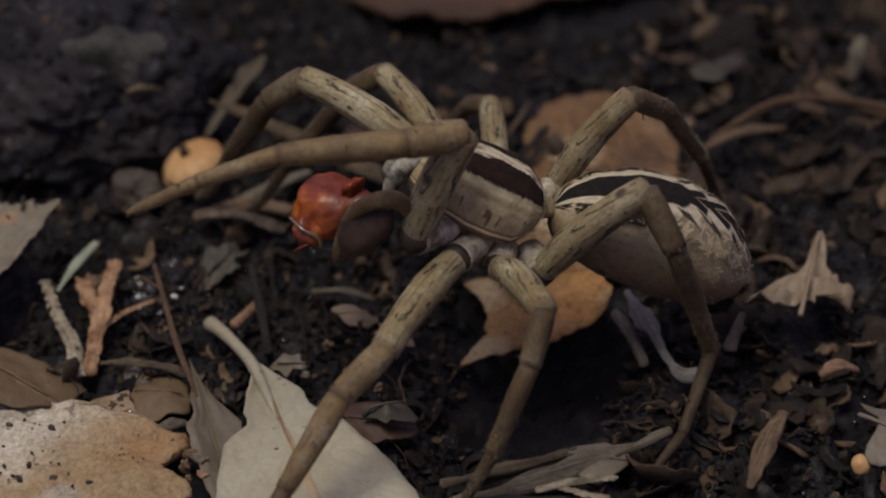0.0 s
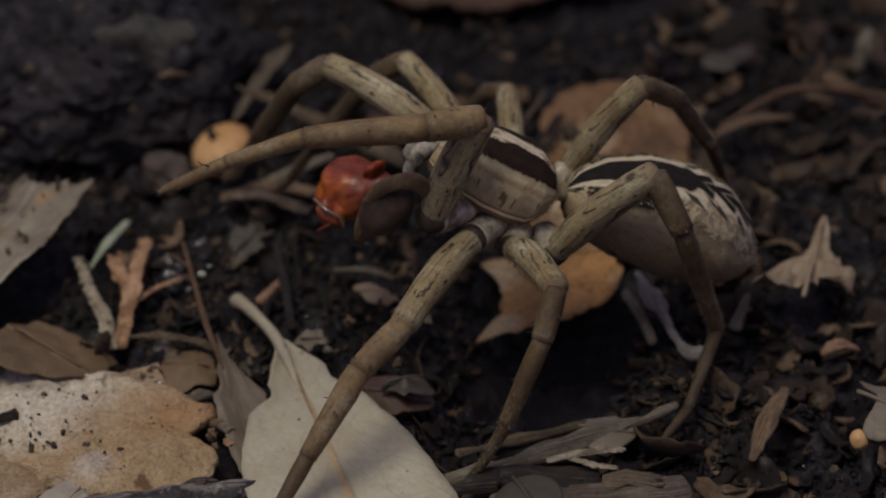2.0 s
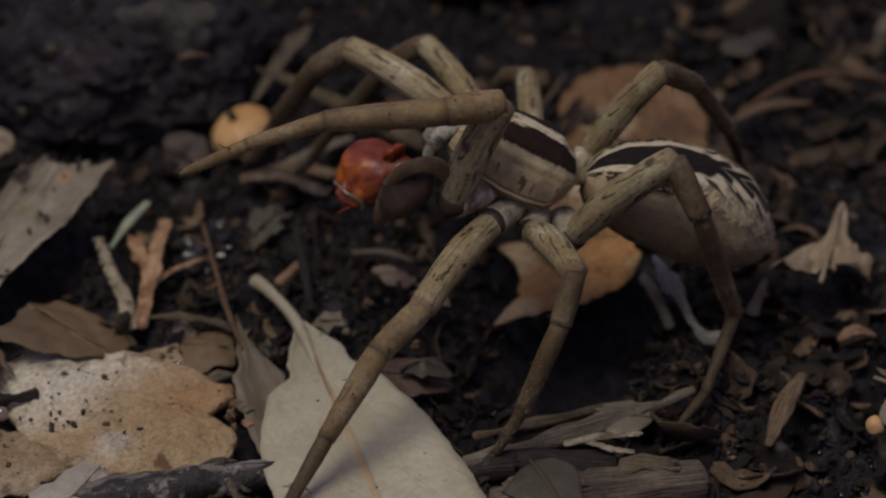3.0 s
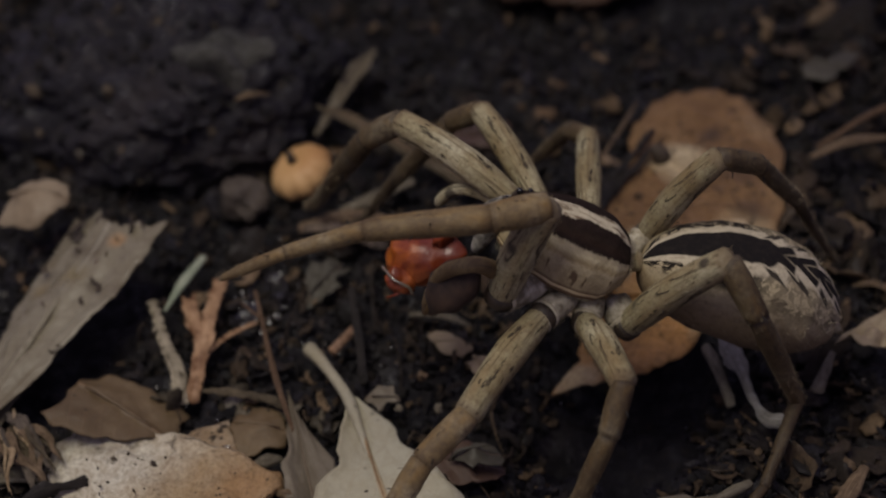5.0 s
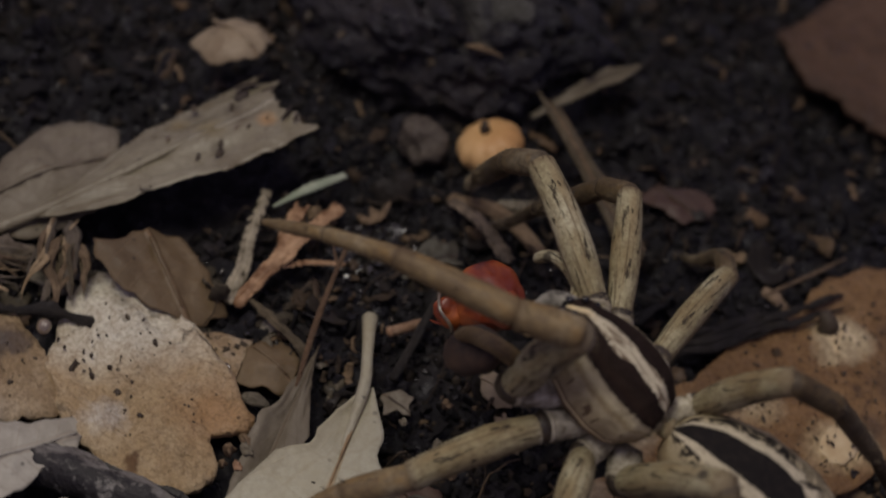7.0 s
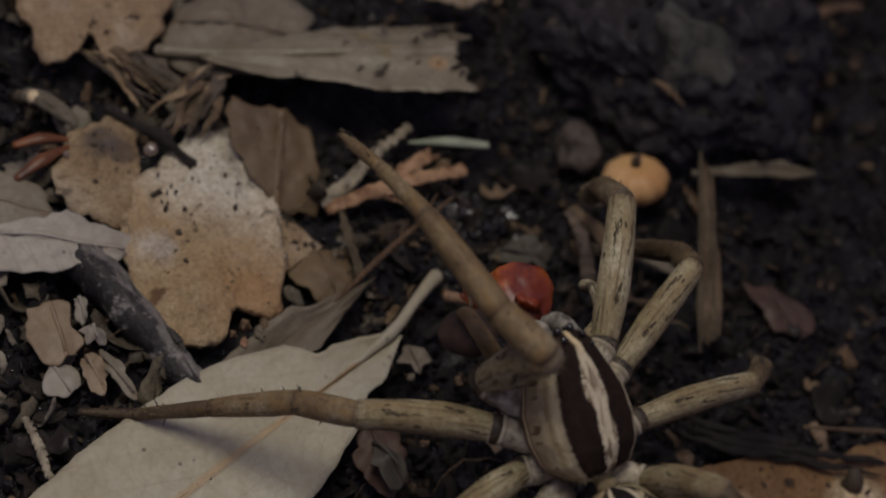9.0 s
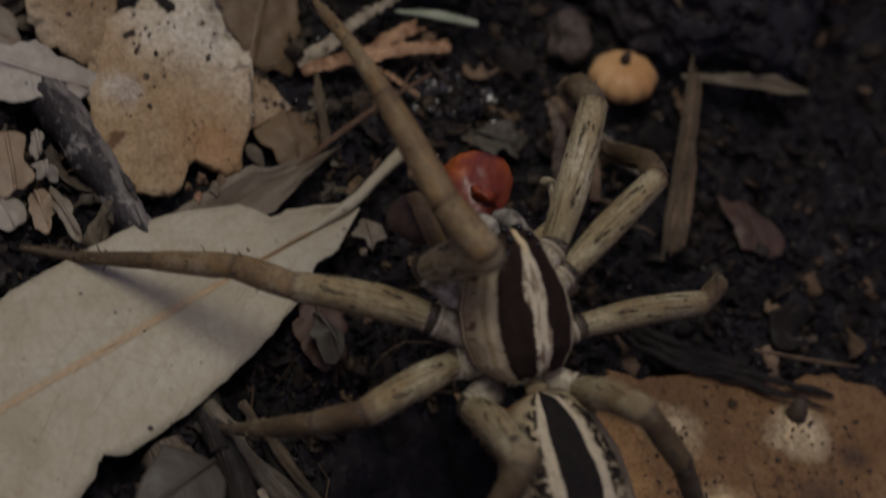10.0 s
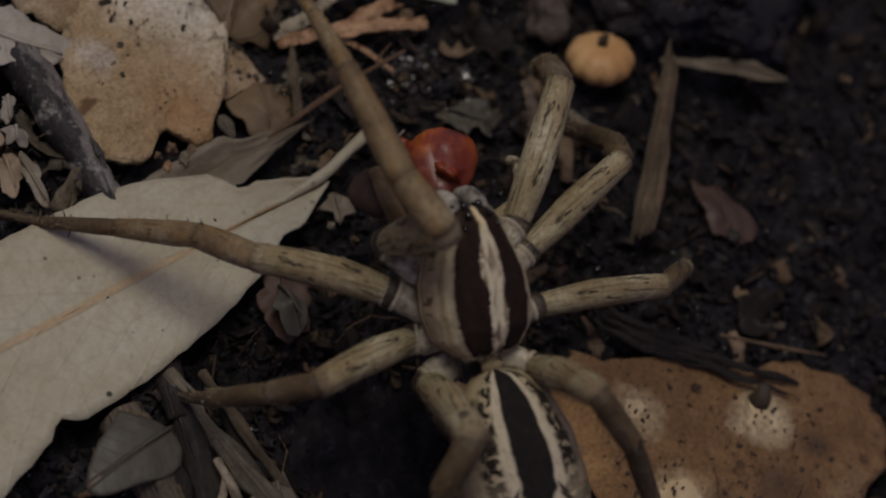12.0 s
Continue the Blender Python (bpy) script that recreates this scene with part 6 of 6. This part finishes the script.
def seed_pod():
    c = vec((-2.55, 2.20, 0.12))
    axis = vec((-0.40, -0.12, 0.90)).normalized()
    turn = axis.to_track_quat("Z", "Y").to_matrix()
    root = new("seed_pod")
    tagged(root, "small ribbed orange-buff seed pod like a tiny pumpkin", "seed pod")

    def skin(u, v):
        a, b = 2 * math.pi * v, math.pi * u
        rib = 1 + 0.12 * abs(math.cos(5 * a)) ** 0.5 * math.sin(b)
        return c + turn @ vec((math.cos(a) * math.sin(b) * 0.24 * rib, math.sin(a) * math.sin(b) * 0.245 * rib, math.cos(b) * 0.185 - 0.05 * math.exp(-((u * 6) ** 2))))

    bm = bmesh.new()
    loft(bm, skin, 20, 60)
    part("shell", bm, SEED, root)
    bm = bmesh.new()
    tube(bm, [c + axis * 0.12, c + axis * 0.19, c + axis * 0.23 + vec((0.02, 0.02, 0))], [0.05, 0.04, 0.03], 8, lump=0.3)
    part("stem", bm, STEM_DARK, root)


seed_pod()


def small_ball(c, r, mat, name, label, category, seed=1.0):
    bm = bmesh.new()
    rough_ball(bm, c, r, (1, 0.9, 0.85), seed, 3, 0.5 if r > 0.15 else 0.15)
    thing(name, bm, mat, label, category)


stick([(-1.36, 0.75, 0.03), (-1.1, 0.74, 0.06), (-0.88, 0.69, 0.02)], [0.02, 0.035, 0.018], WOOD_PALE, "pale thin sliver of wood", "wood chip", flat=0.6)
flake("leaf", [(-1.20, 0.52), (-1.0, 0.56), (-0.86, 0.45), (-1.02, 0.36)], 0.02, 0.02, LEAF_TAN, "small tan leaf scrap beneath the jaws", "leaf", "fallen leaves", dome=0.05, jag=0.06, rough=0.05, seed=101.0, rib=10, steps=4)
flake("leaf", [(-0.86, 0.30), (-0.70, 0.34), (-0.52, 0.16), (-0.68, 0.10)], 0.02, 0.02, LEAF_TAN, "small curled tan leaf scrap on soil", "leaf", "fallen leaves", dome=0.06, jag=0.06, rough=0.05, seed=103.0, rib=-40, steps=4)
flake("leaf", [(-0.82, -0.72), (-0.68, -0.56), (-0.48, -0.60), (-0.55, -0.78)], 0.06, 0.02, LEAF_DULL, "small crumpled grey leaf scrap", "leaf", "fallen leaves", dome=0.08, jag=0.10, rough=0.10, seed=107.0, rib=20, steps=4)
small_ball((2.58, -0.86, 0.06), 0.075, SEED, "seed", "tiny round orange seed on soil", "seed", 2.0)
small_ball((-2.97, 1.86, 0.06), 0.19, PEBBLE, "pebble", "rough dark grey-brown pebble", "pebble", 6.0)
small_ball((-4.07, -2.27, 0.16), 0.06, SCAR, "seed", "tiny pale yellow seed in litter", "seed", 4.0)
small_ball((-3.46, -1.55, 0.16), 0.062, WET, "water_bead", "glassy wet bead on the pale flake", "water drop", 8.0)
small_ball((-3.55, -2.16, 0.11), 0.03, WET, "water_bead", "glassy wet bead beside a bud scale", "water drop", 9.0)
stick([(2.36, 0.10, 0.03), (2.47, 0.14, 0.10), (2.62, 0.16, 0.05)], [0.03, 0.07, 0.03], TWIG_ORANGE, "small orange chip of wood", "wood chip", flat=0.5)
stick([(-2.16, -0.88, 0.02), (-2.07, -0.86, 0.06), (-1.98, -0.83, 0.05)], [0.04, 0.06, 0.03], WOOD_PALE, "small pale crumb of wood", "wood chip", flat=0.7, lump=0.15)
stick([(-1.95, -1.12, 0.03), (-1.84, -1.16, 0.06), (-1.76, -1.22, 0.03)], [0.03, 0.045, 0.03], WOOD_TAN, "small tan crumb of wood", "wood chip", lump=0.15)


for x, y, z, size, mat, label in ((-1.88, -1.30, 0.08, 0.045, WOOD_TAN, "tan crumb of rotten wood"), (-1.80, -1.22, 0.09, 0.035, WOOD_PALE, "pale crumb of rotten wood"), (-1.84, -1.40, 0.06, 0.03, WOOD_TAN, "tan crumb of rotten wood"), (-1.76, -1.34, 0.06, 0.028, TWIG_ORANGE, "orange crumb of rotten wood"), (-1.14, 0.10, 0.04, 0.035, WOOD_TAN, "tan crumb of rotten wood"), (-0.96, -0.20, 0.04, 0.03, WOOD_PALE, "pale crumb of rotten wood"), (-1.25, -0.22, 0.03, 0.026, WOOD_PALE, "pale crumb of rotten wood"), (-0.72, -0.32, 0.03, 0.03, WOOD_TAN, "tan crumb of rotten wood")):
    bm = bmesh.new()
    rough_ball(bm, (x, y, z), size, (1.3, 0.9, 0.7), x * 7 + y * 3, 3, 1.0)
    thing("wood_crumb", bm, mat, label, "wood crumb", "wood crumbs")
def bark_shreds(ends, count, seed, label):
    """A frayed bundle of fibres and thin curls of bark."""
    root = new("bark_shreds")
    tagged(root, label, "bark shreds")
    rng = random.Random(seed)
    a, b = vec(ends[0]), vec(ends[1])
    side = (b - a).cross(vec((0, 0, 1))).normalized()
    for n in range(count):
        o = rng.uniform(-0.13, 0.13)
        s, e = a.lerp(b, rng.uniform(-0.1, 0.35)) + side * o * 0.8, a.lerp(b, rng.uniform(0.6, 1.15)) + side * (o + rng.uniform(-0.10, 0.10))
        m = s.lerp(e, 0.5) + side * rng.uniform(-0.09, 0.09) + vec((0, 0, rng.uniform(0.0, 0.12)))
        path = curve_pts([s, s.lerp(m, 0.5) + vec((0, 0, rng.uniform(0, 0.05))), m, m.lerp(e, 0.5) + side * rng.uniform(-0.04, 0.04), e], 4)
        w = rng.choice((0.010, 0.014, 0.02, 0.034, 0.045))
        part("shred", tube(bmesh.new(), path, [w * float(np.interp(k / (len(path) - 1), [0, 0.2, 0.7, 1], [0.3, 1, 0.9, 0.2])) for k in range(len(path))], 8, lump=1.0, seed=n * 1.7, flat=0.35), (WOOD_TAN, WOOD_OLIVE, FLAKE_TAN, WOOD_GREY)[n % 4], root)


bark_shreds(((-4.02, -0.86, 0.24), (-3.60, -1.36, 0.18)), 22, 17, "frayed tan shreds of bark by the holed leaf")
bark_shreds(((-4.55, -1.72, 0.10), (-3.86, -1.30, 0.16)), 16, 19, "dark frayed bark shreds between two flakes")


# ---- loose litter ----
# ellipses that the large flat pieces cover: centre, half axes, turn in degrees
COVERED = [(-2.75, -1.35, 1.0, 0.55, -5), (0.6, 2.25, 0.68, 1.65, 0), (-0.55, -2.4, 0.68, 2.2, 25.5), (-3.9, 0.2, 0.38, 1.0, -14), (-3.25, -0.6, 0.42, 0.25, 0), (-3.4, -1.95, 0.42, 0.28, 0), (-4.85, -1.5, 0.5, 0.5, 0), (0.0, 6.0, 1.5, 1.2, 0), (-2.8, -2.45, 0.2, 0.5, 0), (-1.65, -1.2, 0.3, 0.9, 24), (2.25, 0.9, 0.25, 0.3, 0), (0.35, -0.1, 0.6, 0.6, 0), (0.42, 0.8, 0.72, 0.55, 0), (-2.55, 2.2, 0.25, 0.25, 0)]


def covered(x, y):
    for cx, cy, a, b, turn in COVERED:
        c, s = math.cos(radians(turn)), math.sin(radians(turn))
        u, v = (x - cx) * c + (y - cy) * s, (y - cy) * c - (x - cx) * s
        if (u / a) ** 2 + (v / b) ** 2 < 1:
            return True
    return False


def scatter_spot(rng, within=None):
    x0, x1, y0, y1 = within or (-7.5, 4.5, -4.5, 7.5)
    while True:
        x, y = rng.uniform(x0, x1), rng.uniform(y0, y1)
        if not covered(x, y):
            return x, y


def joined(name, verts, faces, mat, label, category, smooth=False):
    me = bpy.data.meshes.new(name)
    me.from_pydata([tuple(v) for v in verts], [], faces)
    if smooth:
        me.shade_smooth()
    me.materials.append(mat)
    tagged(new(name, me), label, category, kind="stuff")


def ball_shape(sub):
    bm = bmesh.new()
    bmesh.ops.create_icosphere(bm, subdivisions=sub, radius=1.0)
    out = [v.co.copy() for v in bm.verts], [[v.index for v in f.verts] for f in bm.faces]
    bm.free()
    return out


def crumbs(rng, name, count, sizes, sub, sink, mat, label, amp=0.5, smooth=False, within=None):
    dirs, tris = ball_shape(sub)
    verts, faces = [], []
    for _ in range(count):
        x, y = scatter_spot(rng, within)
        r = rng.choice(sizes) * rng.uniform(0.7, 1.4)
        turn = Euler((rng.uniform(0, 6), rng.uniform(0, 6), rng.uniform(0, 6))).to_matrix()
        sq = (1.0, rng.uniform(0.5, 1.0), rng.uniform(0.35, 0.8))
        c = vec((x, y, ground_z(x, y) + r * sink))
        s, k = rng.uniform(0, 90), len(verts)
        for d in dirs:
            q = turn @ vec((d.x * sq[0], d.y * sq[1], d.z * sq[2]))
            verts.append((c + q * r * (1 + amp * noise.noise(d * 1.6 + vec((s, 0, 0))) + amp * 0.5 * noise.noise(d * 4.0 + vec((s, 3, 0))))) * CM)
        faces += [[i + k for i in t] for t in tris]
    joined(name, verts, faces, mat, label, "soil", smooth)


def scraps(rng, name, count, mat, label, small, large, tilt=0.5, within=None):
    """Torn bits of leaf and bark: bent ragged sheets with a little thickness."""
    verts, faces = [], []
    for _ in range(count):
        x, y = scatter_spot(rng, within)
        ln = rng.uniform(small, large) * rng.choice((0.6, 0.8, 1.0, 1.3))
        wd = ln * rng.uniform(0.18, 0.7)
        turn = Euler((rng.gauss(0, tilt), rng.gauss(0, tilt), rng.uniform(0, 6.3))).to_matrix()
        c = vec((x, y, ground_z(x, y) + 0.03 + 0.12 * ln))
        bend, twist, th, k = rng.uniform(-1.2, 1.2), rng.uniform(-0.9, 0.9), rng.uniform(0.008, 0.03), len(verts)
        nu, nv, s = 6, 3, rng.uniform(0, 90)
        for lift in (0, th):
            for i in range(nu + 1):
                t = i / nu
                w = wd * (0.25 + 0.75 * math.sin(math.pi * (0.08 + 0.84 * t)) ** 0.6) * (1 + 0.9 * noise.noise((t * 7 + s, 0, 0)) + 0.5 * noise.noise((t * 19 + s, 3, 0)))
                off = 0.25 * wd * noise.noise((t * 3 + s, 7, 0))
                for j in range(nv + 1):
                    v = (j / nv - 0.5) * w + off
                    e = ln * ((t - 0.5) + 0.08 * noise.noise((j * 2.0 + s, t > 0.5, 4)))
                    h = bend * ln * (t - 0.5) ** 2 + twist * v * (t - 0.5) + 1.2 * bend * v * v / max(wd, 0.02) * 0.5
                    verts.append((c + turn @ vec((e, v, h + lift + 0.035 * noise.noise((t * 6 + s, j, 1))))) * CM)
        m = (nu + 1) * (nv + 1)
        at = lambda i, j, up: k + up * m + i * (nv + 1) + j
        for i in range(nu):
            for j in range(nv):
                faces.append((at(i, j, 1), at(i + 1, j, 1), at(i + 1, j + 1, 1), at(i, j + 1, 1)))
                faces.append((at(i, j + 1, 0), at(i + 1, j + 1, 0), at(i + 1, j, 0), at(i, j, 0)))
            faces.append((at(i, 0, 0), at(i + 1, 0, 0), at(i + 1, 0, 1), at(i, 0, 1)))
            faces.append((at(i + 1, nv, 0), at(i, nv, 0), at(i, nv, 1), at(i + 1, nv, 1)))
        for j in range(nv):
            faces.append((at(0, j + 1, 0), at(0, j, 0), at(0, j, 1), at(0, j + 1, 1)))
            faces.append((at(nu, j, 0), at(nu, j + 1, 0), at(nu, j + 1, 1), at(nu, j, 1)))
    joined(name, verts, faces, mat, label, "litter", True)


def fibres(rng, count):
    verts, faces = [], []
    for _ in range(count):
        x, y = scatter_spot(rng)
        ln, r = rng.uniform(0.15, 0.8), rng.choice((0.004, 0.005, 0.007, 0.009, 0.013))
        a, turn = rng.uniform(0, 6.3), rng.uniform(-1.5, 1.5)
        p, n = vec((x, y, 0)), 7
        up = rng.uniform(0.02, 0.18)
        k = len(verts)
        for i in range(n + 1):
            t = i / n
            q = vec((p.x, p.y, ground_z(p.x, p.y) + 0.03 + up * math.sin(math.pi * t)))
            side = vec((-math.sin(a), math.cos(a), 0))
            for o in (side, vec((0, 0, 1)), -side, vec((0, 0, -1))):
                verts.append((q + o * r * (1.2 - 0.6 * t)) * CM)
            p = p + vec((math.cos(a), math.sin(a), 0)) * (ln / n)
            a += turn / n + rng.gauss(0, 0.15)
        for i in range(n):
            for e in range(4):
                b = k + 4 * i
                faces.append((b + e, b + (e + 1) % 4, b + 4 + (e + 1) % 4, b + 4 + e))
    joined("root_fibres", verts, faces, FIBRE, "thin brown root fibres", "roots", True)


def scatter():
    rng = random.Random(4)
    crumbs(rng, "soil_crumbs", 34000, (0.010, 0.014, 0.018, 0.025, 0.03, 0.04, 0.05), 1, 0.4, CRUMB, "small dark damp soil crumbs", 0.7)
    crumbs(rng, "soil_lumps", 1100, (0.05, 0.06, 0.08, 0.11), 3, 0.0, CLOD_SOIL, "larger dark lumps of soil", 1.4)
    scraps(rng, "leaf_scraps", 2300, SCRAP, "dark brown torn scraps of rotten leaf", 0.08, 0.30, 0.6)
    scraps(rng, "wood_scraps", 900, CHIP, "brown splinters and scraps of bark", 0.07, 0.24, 0.45)
    fibres(rng, 520)
    crumbs(rng, "wet_grains", 3600, (0.008, 0.011, 0.015, 0.022), 2, 0.75, WET_SOIL, "tiny wet glinting soil grains", 0.5, True)
    crumbs(rng, "wet_flecks", 700, (0.008, 0.012, 0.018), 2, 0.9, WET_SOIL, "tiny dark wet flecks on the soil", 0.9, True, (-2.7, -0.9, 0.3, 2.0))
    # the grains' pale colour also stands in for wet glints
    crumbs(rng, "pale_grit", 2200, (0.006, 0.009, 0.012, 0.018), 1, 0.8, GRIT, "tiny pale grains and painted glints among the soil", 0.8)
    crumbs(rng, "clump_crumbs", 260, (0.02, 0.03, 0.045, 0.06), 2, 0.1, WET_SOIL, "clump of wet sparkling soil crumbs", 1.0, False, (-2.78, -2.36, 0.55, 1.15))
    crumbs(rng, "clump_grit", 110, (0.006, 0.008, 0.011, 0.015), 1, 1.2, GRIT, "pale wet grains on the soil clump", 0.9, False, (-2.78, -2.36, 0.55, 1.15))
    scraps(rng, "pale_leaf_scraps", 230, PALE_SCRAP, "grey and tan torn scraps of dead leaf", 0.10, 0.38, 0.5, (-5.6, -1.4, -3.6, -0.2))
    scraps(rng, "small_scraps", 420, BROWN_SCRAP, "small brown bits of rotten leaf and bark", 0.05, 0.16, 0.6, (-2.6, 2.0, -1.2, 2.0))
    scraps(rng, "brown_leaf_scraps", 340, BROWN_SCRAP, "brown torn scraps of rotten leaf and bark", 0.14, 0.52, 0.45, (1.0, 4.0, -1.6, 5.5))

scatter()


def motions():
    # the spider shifts its stance a hair's breadth and settles back
    for ob in (SPIDER, PREY_OB):
        rest, lean = pose(0, 0, 0), pose(0.00012, 0.00003, 0.00002)
        walk(ob, [(0.0, rest), (3.2, rest), (4.6, lean), (6.2, lean), (8.2, rest), (12.0, rest)])


motions()
